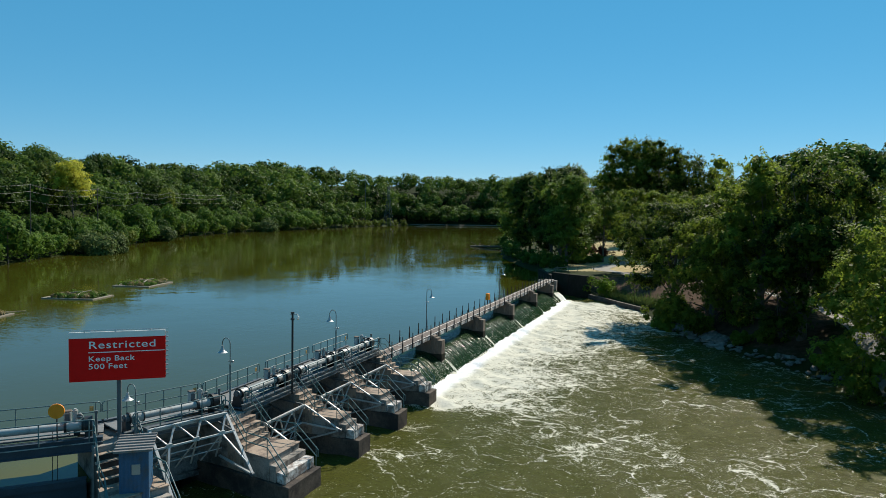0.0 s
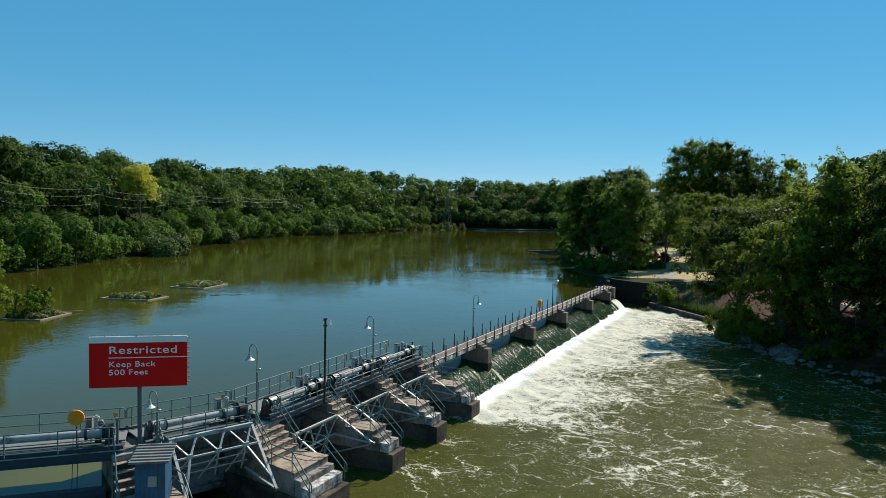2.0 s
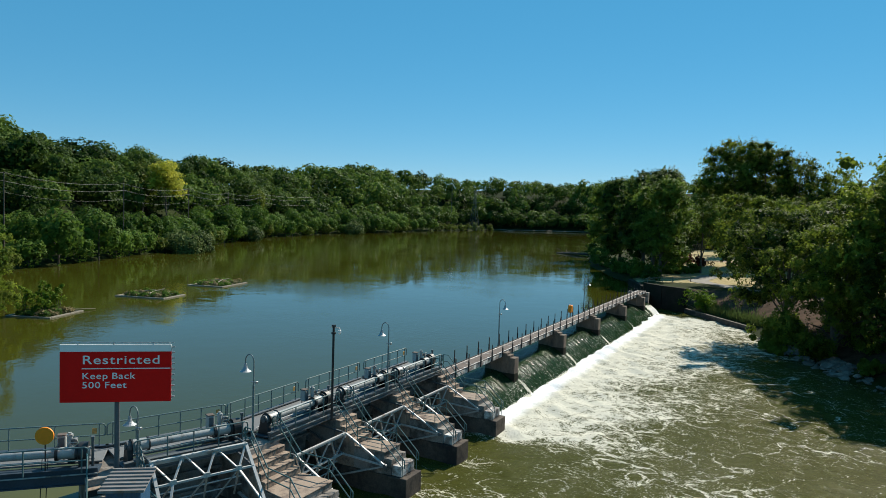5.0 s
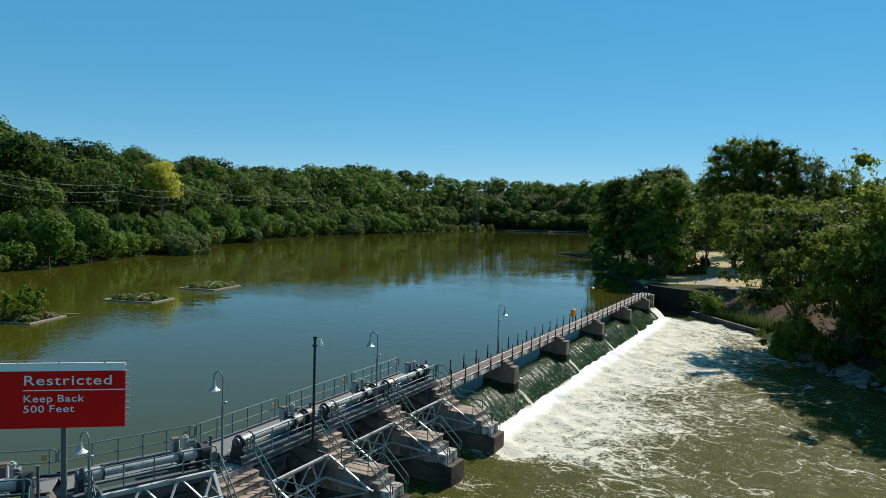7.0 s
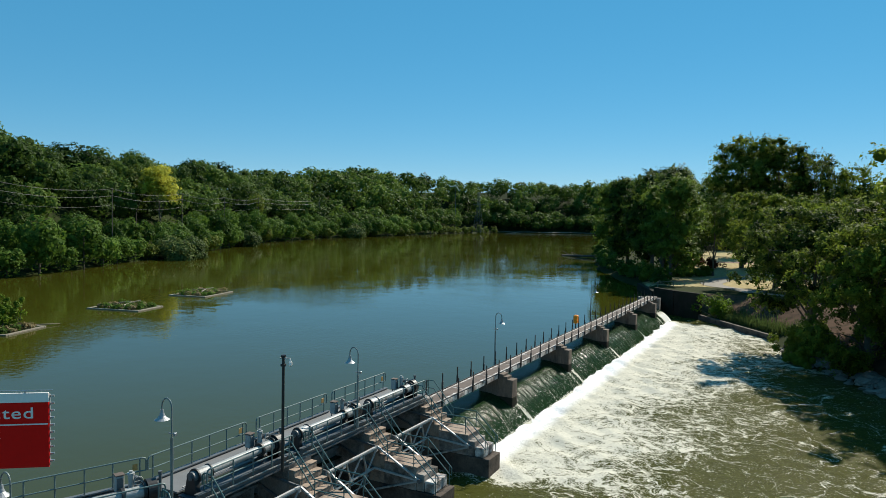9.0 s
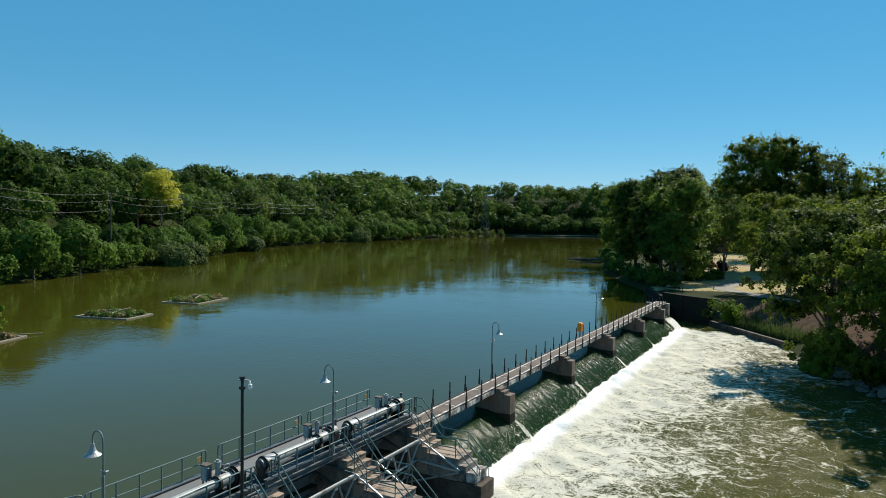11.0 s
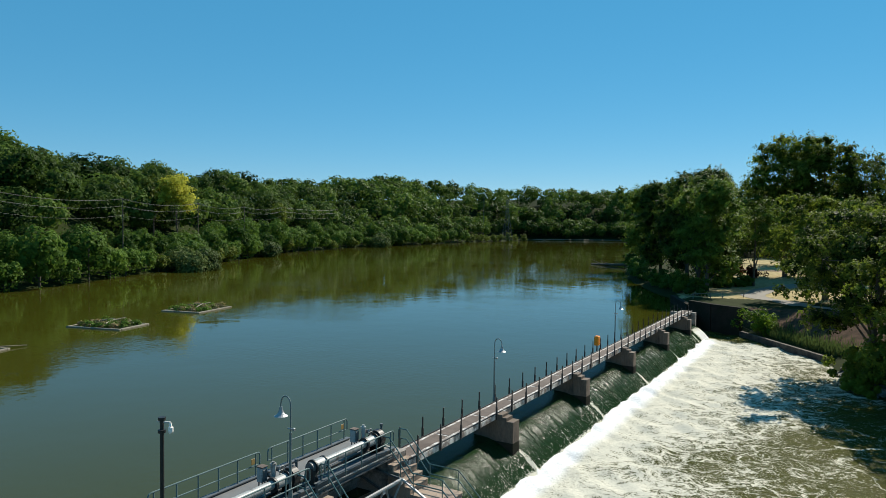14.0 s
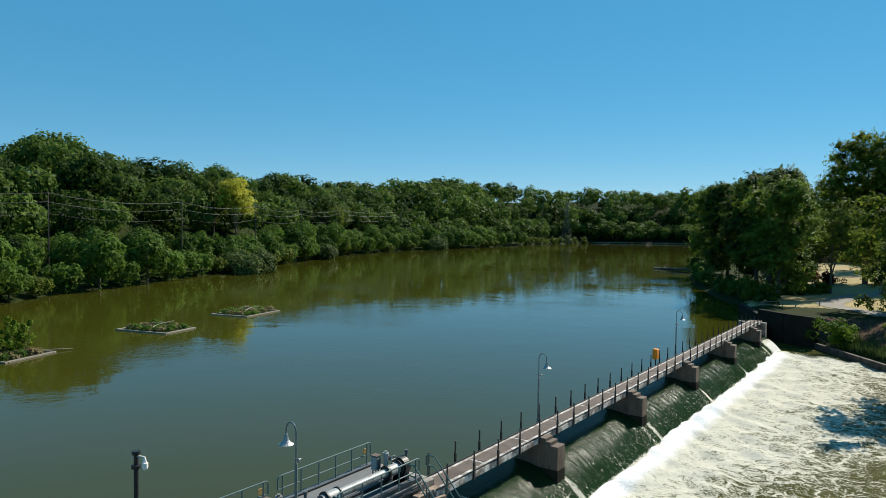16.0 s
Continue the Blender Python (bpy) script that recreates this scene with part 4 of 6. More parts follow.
PIER_TURN = [0, 0, 0, 0, 22.5, 45]
PIER_FLARE = [0, 0, 0, 0.24, 0.24, 0]
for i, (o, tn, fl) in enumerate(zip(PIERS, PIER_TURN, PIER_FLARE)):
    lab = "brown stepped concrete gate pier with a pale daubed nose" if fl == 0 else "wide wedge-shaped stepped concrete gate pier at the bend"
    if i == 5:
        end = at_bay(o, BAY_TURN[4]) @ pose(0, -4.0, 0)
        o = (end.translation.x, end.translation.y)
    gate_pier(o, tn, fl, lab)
    pp = pose(o[0], o[1], 0, 0, 0, -tn)
    if i < 5:
        for side in (-1, 1):
            stair_rail(pp, side, fl)
for i in range(5):
    o, tn = PIERS[i + 1], BAY_TURN[i]
    m = at_bay(o, tn)
    L = PITCH
    if i == 4:
        L += 4.0
        m = m @ pose(0, -4.0, 0)
    gate_bridge(m, L, 0.18 if i == 4 else 0.0)
    tainter_gate(m, L, 12 if i == 3 else (-26 if i == 4 else 0), i < 4)
    straight_rail(m @ pose(-1.05, 0.2, 2.17), L - 0.5)
    straight_rail(m @ pose(2.06, 0.5, 2.10), L - 1.0, n=5)
    bm = new_bm()
    box(bm, -0.012, 0.012, -0.10, 0.10, -0.13, 0.13, 0.005)
    tag = part("warning_plate", bm, YELLOW)
    tag.matrix_basis = m @ pose(-1.01, L - 0.75, 2.95)
    tagged(tag, "small yellow warning plate hung on the railing", "sign", "warning plates")


# ---- lamps ----
def street_lamp(x, y, z, side, height=4.15):
    """A gooseneck lamp with a bell shade; side: +1 bends towards +x."""
    t = thing("street_lamp", (x, y, z), "grey steel gooseneck lamp with a bell-shaped shade", "lamp", "gooseneck lamps")
    bm = new_bm()
    rod(bm, (0, 0, 0), (0, 0, height * 0.72), 0.055)
    rod(bm, (0, 0, 0), (0, 0, 0.5), 0.09)
    part("pole", bm, LAMP_STEEL, t)
    bm = new_bm()
    pts = [Vector((0, 0, height * 0.7)), Vector((0, 0, height))]
    for k in range(1, 9):
        a = math.pi * k / 8
        pts.append(Vector((side * 0.27 * (1 - math.cos(a)), 0, height + 0.36 * math.sin(a))))
    pts.append(Vector((side * 0.54, 0, height - 0.18)))
    bent_rod(bm, pts, 0.03)
    part("gooseneck", bm, LAMP_STEEL, t)
    bm = new_bm()
    prof = [(0.06, -0.12), (0.08, -0.25), (0.12, -0.36), (0.18, -0.44), (0.29, -0.51), (0.265, -0.515)]
    rings = []
    for r, dz in prof:
        rings.append([bm.verts.new((side * 0.54 + r * math.cos(k * math.pi / 8), r * math.sin(k * math.pi / 8), height + dz)) for k in range(16)])
    for a, b in zip(rings, rings[1:]):
        for k in range(16):
            bm.faces.new((a[k], a[(k + 1) % 16], b[(k + 1) % 16], b[k]))
    bm.faces.new(rings[0][::-1]); bm.faces.new(rings[-1])
    bmesh.ops.recalc_face_normals(bm, faces=bm.faces[:])
    part("shade", bm, GALV, t, "bell-shaped lamp shade")
    bm = new_bm()
    rod(bm, (-0.16, 0, height * 0.76), (0.16, 0, height * 0.76), 0.03)
    box(bm, 0.12, 0.22, -0.06, 0.06, height * 0.76 - 0.06, height * 0.76 + 0.06, 0.01)
    part("bracket", bm, GALV, t)
    return t


street_lamp(-1.6, -31.4, 2.1, -1, 4.02)
street_lamp(-1.6, -19.1, 2.1, -1, 4.0)
street_lamp(-2.76, 2.1, 1.3, 1)
street_lamp(-2.8, 30.4, 1.3, 1)
street_lamp(-3.9, -36.1, 2.0, -1, 2.32)

cp = thing("camera_pole", (-1.25, -25.5, 1.85), "black steel pole with a white dome surveillance device", "pole")
bm = new_bm()
rod(bm, (0, 0, 0), (0, 0, 5.3), 0.07, 0.065, 12)
rod(bm, (0, 0, 4.85), (0, 0, 4.95), 0.13, sides=12)
rod(bm, (0, 0, 5.26), (0, 0, 5.36), 0.12, sides=12)
part("shaft", bm, BLACK, cp)
bm = new_bm()
bar(bm, (-0.18, -0.02, 5.2), (0.34, 0.06, 5.22), 0.06, 0.05)
part("bracket", bm, WHITE_STEEL, cp)
bm = new_bm()
rod(bm, (0.32, 0.06, 5.2), (0.36, 0.06, 5.06), 0.045)
rod(bm, (0.36, 0.06, 5.07), (0.36, 0.06, 4.93), 0.08, sides=14)
bmesh.ops.create_uvsphere(bm, u_segments=14, v_segments=8, radius=0.075, matrix=Matrix.Translation((0.36, 0.06, 4.93)))
part("dome", bm, SIGN_WHITE, cp, "white dome housing")

# ---- the sign ----
A, B = Vector((-5.73, -38.5)), Vector((-2.23, -35.8))
heading = math.degrees(math.atan2(B.y - A.y, B.x - A.x))
W = (B - A).length
mid = (A + B) / 2
sign = thing("warning_sign", (mid.x, mid.y, 2.1), "red sign with white lettering on a grey steel post", "sign", turn=heading)
# local x along the board, y into the board (the face looks to -y), z up
bm = new_bm()
box(bm, -W / 2, W / 2, -0.03, 0.03, 3.05, 5.20, 0.006)
part("board", bm, SIGN_RED, sign, "red board")
bm = new_bm()
box(bm, -W / 2, W / 2, -0.03, 0.03, 5.21, 5.52, 0.006)
part("top_strip", bm, SIGN_WHITE, sign, "white strip above the board")
bm = new_bm()
for k in range(10):
    z = 3.2 + k * 0.24
    box(bm, W / 2 - 0.02, W / 2 + 0.14, 0.06, 0.1, z, z + 0.06)
box(bm, -W / 2 + 0.05, W / 2 + 0.02, 0.03, 0.09, 3.1, 5.45)
part("back_frame", bm, SIGN_BACK, sign)
bm = new_bm()
rod(bm, (-W / 2 + 0.1, 0, 5.60), (W / 2 + 0.12, 0, 5.60), 0.015)
for x in (-1.5, -0.1, 1.5):
    rod(bm, (x, 0, 5.5), (x, 0, 5.6), 0.03)
part("top_wire", bm, SIGN_BACK, sign)
bm = new_bm()
rod(bm, (0.02, 0.12, 0), (0.02, 0.12, 5.3), 0.11, sides=12)
part("post", bm, GREY_STEEL, sign)
bm = new_bm()
box(bm, -W / 2 + 0.86, W / 2 - 0.02, -0.038, -0.033, 4.47, 4.51)
part("rule_line", bm, SIGN_WHITE, sign)


def lettering(text, x, z, size, parent, wide):
    """White letters, one mesh a word, beginning at x."""
    for word in text.split():
        cu = bpy.data.curves.new("lettering", "FONT")
        cu.body = word
        cu.size = size
        cu.extrude = 0.002
        cu.offset = size * 0.006
        cu.space_character = 1.1
        cu.materials.append(SIGN_WHITE)
        tmp = new("lettering_source", cu)
        me = bpy.data.meshes.new_from_object(tmp.evaluated_get(bpy.context.evaluated_depsgraph_get()))
        bpy.data.objects.remove(tmp)
        ob = new("lettering", me)
        ob.parent = parent
        ob.matrix_basis = Matrix.Translation((x, -0.036, z)) @ pose(0, 0, 0, 90, 0, 0) @ Matrix.Diagonal((wide, 1, 1, 1))
        tagged(ob, "white lettering", kind="stuff")
        x += (max(v.co.x for v in me.vertices) + size * 0.34) * wide


lettering("Restricted", -W / 2 + 0.86, 4.69, 0.52, sign, 1.3)
lettering("Keep Back", -W / 2 + 0.86, 4.05, 0.38, sign, 1.2)
lettering("500 Feet", -W / 2 + 0.86, 3.66, 0.38, sign, 1.22)

# ---- the orange disc on the bridge ----
disc = thing("orange_disc", (-6.17, -38.87, 2.14), "round orange disc marker standing on the gate bridge", "marker", turn=heading)
bm = new_bm()
rod(bm, (0, -0.04, 1.62), (0, 0.04, 1.62), 0.365, sides=32)
part("plate", bm, ORANGE, disc)
bm = new_bm()
rod(bm, (0, 0.08, 0), (0, 0.08, 1.6), 0.03)
part("stake", bm, BLACK, disc)

# ---- the blue shed ----
shed = thing("shed", (-1.95, -38.1, 0.25), "small blue corrugated steel shed with a grey ribbed roof", "shed", turn=heading - 2)
bm = new_bm()
hw, hd = 0.66, 0.68
n = 14
ring = []
for (xa, ya), (xb, yb) in (((-hw, -hd), (hw, -hd)), ((hw, -hd), (hw, hd)), ((hw, hd), (-hw, hd)), ((-hw, hd), (-hw, -hd))):
    for k in range(n):
        s = k / n
        o = 0.012 if k % 2 else -0.012
        nx, ny = (yb - ya), -(xb - xa)
        d = math.hypot(nx, ny)
        ring.append((xa + (xb - xa) * s + nx / d * o, ya + (yb - ya) * s + ny / d * o))
prism(bm, [(x, y, -1.0) for x, y in ring], [(x, y, 2.15) for x, y in ring])
part("wall", bm, SHED_BLUE, shed)
bm = new_bm()
prism(bm, [(-0.85, -1.0, 2.12), (0.85, -1.0, 2.12), (0.85, 0.9, 2.36), (-0.85, 0.9, 2.36)], [(-0.85, -1.0, 2.16), (0.85, -1.0, 2.16), (0.85, 0.9, 2.40), (-0.85, 0.9, 2.40)])
roof = part("roof", bm, ROOF, shed, "grey ribbed steel roof")
for k in range(7):
    bm = new_bm()
    y = -0.94 + k * 0.29
    z = 2.16 + (y + 1.0) / 1.9 * 0.24
    bar(bm, (-0.86, y, z + 0.02), (0.86, y, z + 0.02), 0.09, 0.06)
    part("rib", bm, ROOF, roof)
bm = new_bm()
box(bm, -0.1, 0.28, -hd - 0.05, -hd - 0.01, 0.95, 1.45, 0.01)
part("window", bm, SIGN_BACK, shed)

# ---- trees ----
def quads_of(p, nrm, size, rg, wide=0.62, fold=0.3):
    """One folded leaf spray for every point, facing its normal."""
    nrm = nrm / np.linalg.norm(nrm, axis=1, keepdims=True)
    u = np.cross(nrm, rg.normal(size=nrm.shape))
    u /= np.linalg.norm(u, axis=1, keepdims=True)
    v = np.cross(nrm, u)
    s = size * rg.uniform(0.6, 1.35, (len(p), 1))
    verts = np.stack([p + u * s, p + v * s * wide - nrm * s * fold, p - u * s, p - v * s * wide - nrm * s * fold], 1).reshape(-1, 3)
    return verts, np.arange(len(verts)).reshape(-1, 4)


def leaf_cloud(rg, centres, radii, per_lobe, size, inner=0.55, droop=0.0):
    """Folded leaf sprays round a set of lobes."""
    c = np.repeat(centres, per_lobe, 0)
    r = np.repeat(radii, per_lobe, 0)
    d = rg.normal(size=(len(c), 3))
    d[:, 2] = d[:, 2] * 0.9 + 0.35
    d /= np.linalg.norm(d, axis=1, keepdims=True)
    p = c + d * r * rg.uniform(inner, 1.0, (len(c), 1)) ** 0.7
    p[:, 2] -= droop * np.abs(rg.normal(size=len(c))) * r[:, 2]
    return quads_of(p, d + rg.normal(size=d.shape) * 0.38 + np.array([0, 0, 0.3]), size, rg)


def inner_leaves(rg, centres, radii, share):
    """The dense insides of the lobes: broad overlapping sprays behind the outer twigs, later toned darker as crown
    shade.
    """
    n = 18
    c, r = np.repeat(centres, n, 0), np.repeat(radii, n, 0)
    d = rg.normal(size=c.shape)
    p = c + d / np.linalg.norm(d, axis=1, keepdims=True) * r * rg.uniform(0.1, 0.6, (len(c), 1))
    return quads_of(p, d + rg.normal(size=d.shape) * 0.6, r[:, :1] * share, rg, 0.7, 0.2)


def twig_cloud(rg, centres, radii, twigs, leaves, size, droop):
    """Twigs that grow out of every lobe and bend down, each set with small leaves."""
    c = np.repeat(centres, twigs, 0)
    r = np.repeat(radii, twigs, 0)
    d = rg.normal(size=(len(c), 3))
    d[:, 2] = d[:, 2] * 0.85 + 0.25
    d /= np.linalg.norm(d, axis=1, keepdims=True)
    root = c + d * r * rg.uniform(0.25, 1.0, (len(c), 1)) ** 0.6
    axis = d * np.array([1, 1, 0.5]) + rg.normal(size=d.shape) * 0.35 - np.array([0, 0, droop])
    axis /= np.linalg.norm(axis, axis=1, keepdims=True)
    long = size * rg.uniform(2.5, 7.5, (len(c), 1))
    t = rg.uniform(0, 1, (len(c), leaves, 1))
    p = root[:, None] + axis[:, None] * long[:, None] * t + rg.normal(size=(len(c), leaves, 3)) * size * 1.1 * (1.1 - 0.6 * t)
    nrm = (d + np.array([0, 0, 0.35]))[:, None] + rg.normal(size=p.shape) * 0.36
    v, f = quads_of(p.reshape(-1, 3), nrm.reshape(-1, 3), size, rg)
    lobe_tone = np.repeat(rg.normal(size=len(centres)) * 0.22, twigs)
    return v, f, np.repeat(lobe_tone + rg.normal(size=len(c)) * 0.16, 4 * leaves)


def crown_lobes(rg, height, radius, low, masses, count, lobe, lean=0.0):
    """Leaf lobes gathered in a few great masses at the ends of the limbs, so that the outline is uneven and has gaps."""
    k = np.arange(masses)
    t = (k + 0.5) / masses
    ang = k * 2.39996 + rg.uniform(-0.5, 0.5, masses)
    out = radius * 0.64 * np.sqrt(np.clip(1 - (2 * t - 0.7) ** 2 / 1.75, 0.02, 1)) * rg.uniform(0.8, 1.15, masses)
    mr = radius * rg.uniform(0.34, 0.50, masses)
    mz = np.minimum(low + (height - low) * (0.10 + 0.86 * t), height - mr * 0.8)
    mc = np.stack([np.cos(ang) * out + lean * t, np.sin(ang) * out, np.maximum(mz, low + mr * 0.5)], -1)
    mc = np.concatenate([mc, [[lean * 0.5, 0, low + (height - low) * 0.5]]])
    mr = np.append(mr, radius * 0.5)
    which = rg.choice(masses + 1, count, p=mr ** 2 / (mr ** 2).sum())
    d = rg.normal(size=(count, 3))
    d /= np.linalg.norm(d, axis=1, keepdims=True)
    cs = mc[which] + d * (mr[which] * rg.uniform(0.5, 1.0, count) ** 0.5)[:, None] * np.array([1, 1, 1.05])
    cs[:, 2] = np.clip(cs[:, 2], low, height - lobe * 0.5)
    rad = lobe * rg.uniform(0.55, 1.4, (count, 1)) * np.array([1.0, 1.0, 0.8])
    return cs, rad, mc


def limb(bm, base, end, r, rise):
    mid = base.lerp(end, 0.5) + Vector((0, 0, rise))
    rod(bm, base, mid, r, r * 0.66, 6)
    rod(bm, mid, end, r * 0.66, r * 0.2, 6)


def tree(name, seed, height, radius, low, masses, lobes, lobe, twigs, leaves, leaf, leaf_mat, label, group="", droop=0.3, trunk=0.3, lean=0.0, heart=0.24):
    """A broadleaf tree: tapered trunk, a limb to every leaf mass, and a crown of twigs with small leaves."""
    rg = np.random.default_rng(seed)
    t = thing(name, (0, 0, 0), label, "tree", group)
    cs, rad, ends = crown_lobes(rg, height, radius, low, masses, lobes, lobe, lean)
    bm = new_bm()
    top = Vector((lean * 0.5, 0, height * 0.78))
    pts = [Vector((0, 0, -0.6)), Vector((0.1 * lean, 0.12, height * 0.2)), Vector((0.25 * lean, -0.12, height * 0.45)), top]
    rr = [trunk * 1.3, trunk * 0.9, trunk * 0.62, trunk * 0.18]
    for a, b, r1, r2 in zip(pts, pts[1:], rr, rr[1:]):
        rod(bm, a, b, r1, r2, 9)
    part("trunk", bm, BARK, t)
    for e in ends[:-1]:
        e = Vector(e)
        f = min(max(e.z * 0.55 / height, 0.1), 0.62)
        bm = new_bm()
        limb(bm, pts[0].lerp(top, f), e, trunk * 0.42 * (1.1 - f), 0.04 * height)
        near = np.argsort(((cs - np.array(e)) ** 2).sum(1))[:4]
        for c in cs[near]:
            rod(bm, e, Vector(c), trunk * 0.09, trunk * 0.03, 5)
        part("limb", bm, BARK, t)
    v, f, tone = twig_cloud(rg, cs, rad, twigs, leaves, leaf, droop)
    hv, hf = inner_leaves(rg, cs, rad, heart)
    # inner sprays get tone -0.5: the crown's inner shade put into leaf colour
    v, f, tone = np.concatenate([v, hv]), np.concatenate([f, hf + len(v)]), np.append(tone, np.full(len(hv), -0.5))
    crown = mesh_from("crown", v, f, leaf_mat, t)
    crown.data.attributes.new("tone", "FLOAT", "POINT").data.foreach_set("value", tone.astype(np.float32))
    return t


def dome_cloud(rg, centres, radii, per_dome, size, bumps=0.14, hearts=26):
    """Leaf sprays over the bumpy skins of overlapping leaf masses, with broad sprays in the heart of each, coloured
    dark as inner shade.
    """
    verts, faces, tones, base = [], [], [], 0
    for i, (c, r) in enumerate(zip(centres, radii)):
        count = int(per_dome * (r[0] * r[2]) / (radii[:, 0] * radii[:, 2]).mean())
        k = rg.normal(size=(14, 3)) * np.linspace(2.2, 7.5, 14)[:, None]
        amp = bumps / np.sqrt(np.linspace(1, 5, 14)) * 0.75
        ph = rg.uniform(0, 6.28, 14)
        d = rg.normal(size=(count, 3))
        d[:, 2] = d[:, 2] * 0.9 + 0.3
        d /= np.linalg.norm(d, axis=1, keepdims=True)
        field = d @ k.T + ph
        h = np.clip((np.cos(field) * amp).sum(1), -0.3, 0.15)
        slope = -(np.sin(field) * amp) @ k
        slope -= (slope * d).sum(1, keepdims=True) * d
        p = c + d * r * ((1 + h) * rg.uniform(0.84, 1.0, count))[:, None]
        keep = np.ones(count, bool)
        for j, (c2, r2) in enumerate(zip(centres, radii)):
            if j != i:
                keep &= (((p - c2) / (r2 * 0.80)) ** 2).sum(1) > 1
        nrm = (d / r * r.mean() - slope * 0.55)[keep]
        nrm += rg.normal(size=nrm.shape) * 0.14 + np.array([0, 0, 0.1])
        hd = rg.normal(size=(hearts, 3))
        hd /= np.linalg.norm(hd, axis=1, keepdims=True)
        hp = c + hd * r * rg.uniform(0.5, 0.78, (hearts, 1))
        # heart sprays at tone -0.35 carry painted shade between the leaf masses
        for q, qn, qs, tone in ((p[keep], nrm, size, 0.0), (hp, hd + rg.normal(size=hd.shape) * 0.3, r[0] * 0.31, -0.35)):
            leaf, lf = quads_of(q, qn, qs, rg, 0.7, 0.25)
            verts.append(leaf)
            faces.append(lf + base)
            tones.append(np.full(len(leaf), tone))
            base += len(leaf)
    return np.concatenate(verts), np.concatenate(faces), np.concatenate(tones)


def domes(rg, height, radius, low, count):
    """A rounded crown: one great mass and smaller ones bulging out of its skin, none much above it."""
    half = (height - low) * 0.5
    cs, rs = [(0, 0, low + half * 0.95)], [(radius * 0.8, radius * 0.8, half * 0.88)]
    for k in range(count - 1):
        a = k * 2.4 + rg.uniform(-0.5, 0.5)
        t = -0.55 + 1.35 * (k + rg.uniform(0.1, 0.9)) / max(1, count - 1)
        r = radius * rg.uniform(0.36, 0.52)
        o = 0.60 * radius * math.sqrt(max(0.1, 1 - t * t)) * rg.uniform(0.9, 1.2)
        cs.append((math.cos(a) * o, math.sin(a) * o, max(low + half * (0.98 + 0.60 * t), low + r * 0.5)))
        rs.append((r, r, r * rg.uniform(0.75, 1.0)))
    return np.array(cs), np.array(rs)


def bank_tree(name, seed, height, radius, low, per_dome, leaf, leaf_mat, label, group, trunk):
    """A tree of the far bank: trunk, three limbs and a rounded crown of leaf sprays."""
    rg = np.random.default_rng(seed)
    t = thing(name, (0, 0, 0), label, "tree", group)
    bm = new_bm()
    rod(bm, (0, 0, -0.6), (0, 0, height * 0.35), trunk, trunk * 0.7, 8)
    rod(bm, (0, 0, height * 0.35), (0.1, 0, height * 0.75), trunk * 0.7, trunk * 0.2, 8)
    part("trunk", bm, BARK, t)
    cs, rs = domes(rg, height, radius, low, 9)
    for e in cs[1:8:3]:
        bm = new_bm()
        limb(bm, Vector((0, 0, height * 0.25)), Vector(e), trunk * 0.4, 0.05 * height)
        part("limb", bm, BARK, t)
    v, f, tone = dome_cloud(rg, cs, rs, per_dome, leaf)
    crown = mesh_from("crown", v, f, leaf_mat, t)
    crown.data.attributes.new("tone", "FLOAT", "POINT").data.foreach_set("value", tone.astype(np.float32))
    return t


def placed(proto, x, y, turn=0.0, size=1.0, first=False, label=""):
    z = float(ground_height(np.array([x]), np.array([y]))[0])
    m = pose(x, y, z - 0.1, 0, 0, turn) @ Matrix.Diagonal((size, size, size, 1))
    if first:
        proto.matrix_basis = m
        ob = proto
    else:
        ob = copy_thing(proto, m)
        ob.scale = (size, size, size)
    if label:
        tagged(ob, label)
    return ob


# big shade trees of the right bank, the park and its cottonwoods
big_a = tree("shade_tree", 11, 20, 7.6, 2.2, 11, 150, 1.3, 15, 13, 0.165, LEAF_NEAR, "tall leafy green shade tree on the river bank", "bank trees", 0.7, 0.42, 0.0, 0.29)
edge = tree("shade_tree", 27, 17, 8.6, 5.2, 12, 160, 1.3, 15, 13, 0.165, LEAF_NEAR, "wide green tree leaning out over the bank wall", "bank trees", 0.9, 0.40, -1.0, 0.22)
big_b = tree("shade_tree", 12, 17, 8.2, 0.4, 12, 150, 1.3, 15, 13, 0.165, LEAF_NEAR, "broad drooping green tree hanging over the rocky bank", "bank trees", 0.9, 0.40, -1.0, 0.22)
big_c = tree("shade_tree", 16, 20, 7.4, 1.5, 10, 110, 1.4, 11, 11, 0.23, LEAF_NEAR, "tall leafy green shade tree behind the bank trees", "bank trees", 0.5, 0.42, 0.0, 0.22)
tall = tree("cottonwood", 13, 35, 8.6, 2.0, 15, 330, 1.6, 10, 11, 0.26, LEAF_NEAR, "very tall cottonwood tree with an open crown", "park trees", 0.12, 0.5, 0.0, 0.30)
airy = tree("cottonwood", 19, 32, 8.4, 2.0, 12, 170, 1.5, 10, 11, 0.26, LEAF_NEAR, "very tall cottonwood tree with an open crown", "park trees", 0.3, 0.45, 2.0, 0.2)
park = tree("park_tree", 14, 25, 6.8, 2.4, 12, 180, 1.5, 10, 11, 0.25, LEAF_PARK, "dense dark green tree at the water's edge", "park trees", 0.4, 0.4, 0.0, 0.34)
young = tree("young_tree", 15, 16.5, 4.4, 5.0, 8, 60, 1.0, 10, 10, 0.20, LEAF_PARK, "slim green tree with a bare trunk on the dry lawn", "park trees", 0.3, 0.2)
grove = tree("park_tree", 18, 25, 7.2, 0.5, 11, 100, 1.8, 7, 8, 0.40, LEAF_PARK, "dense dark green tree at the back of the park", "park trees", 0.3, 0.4)
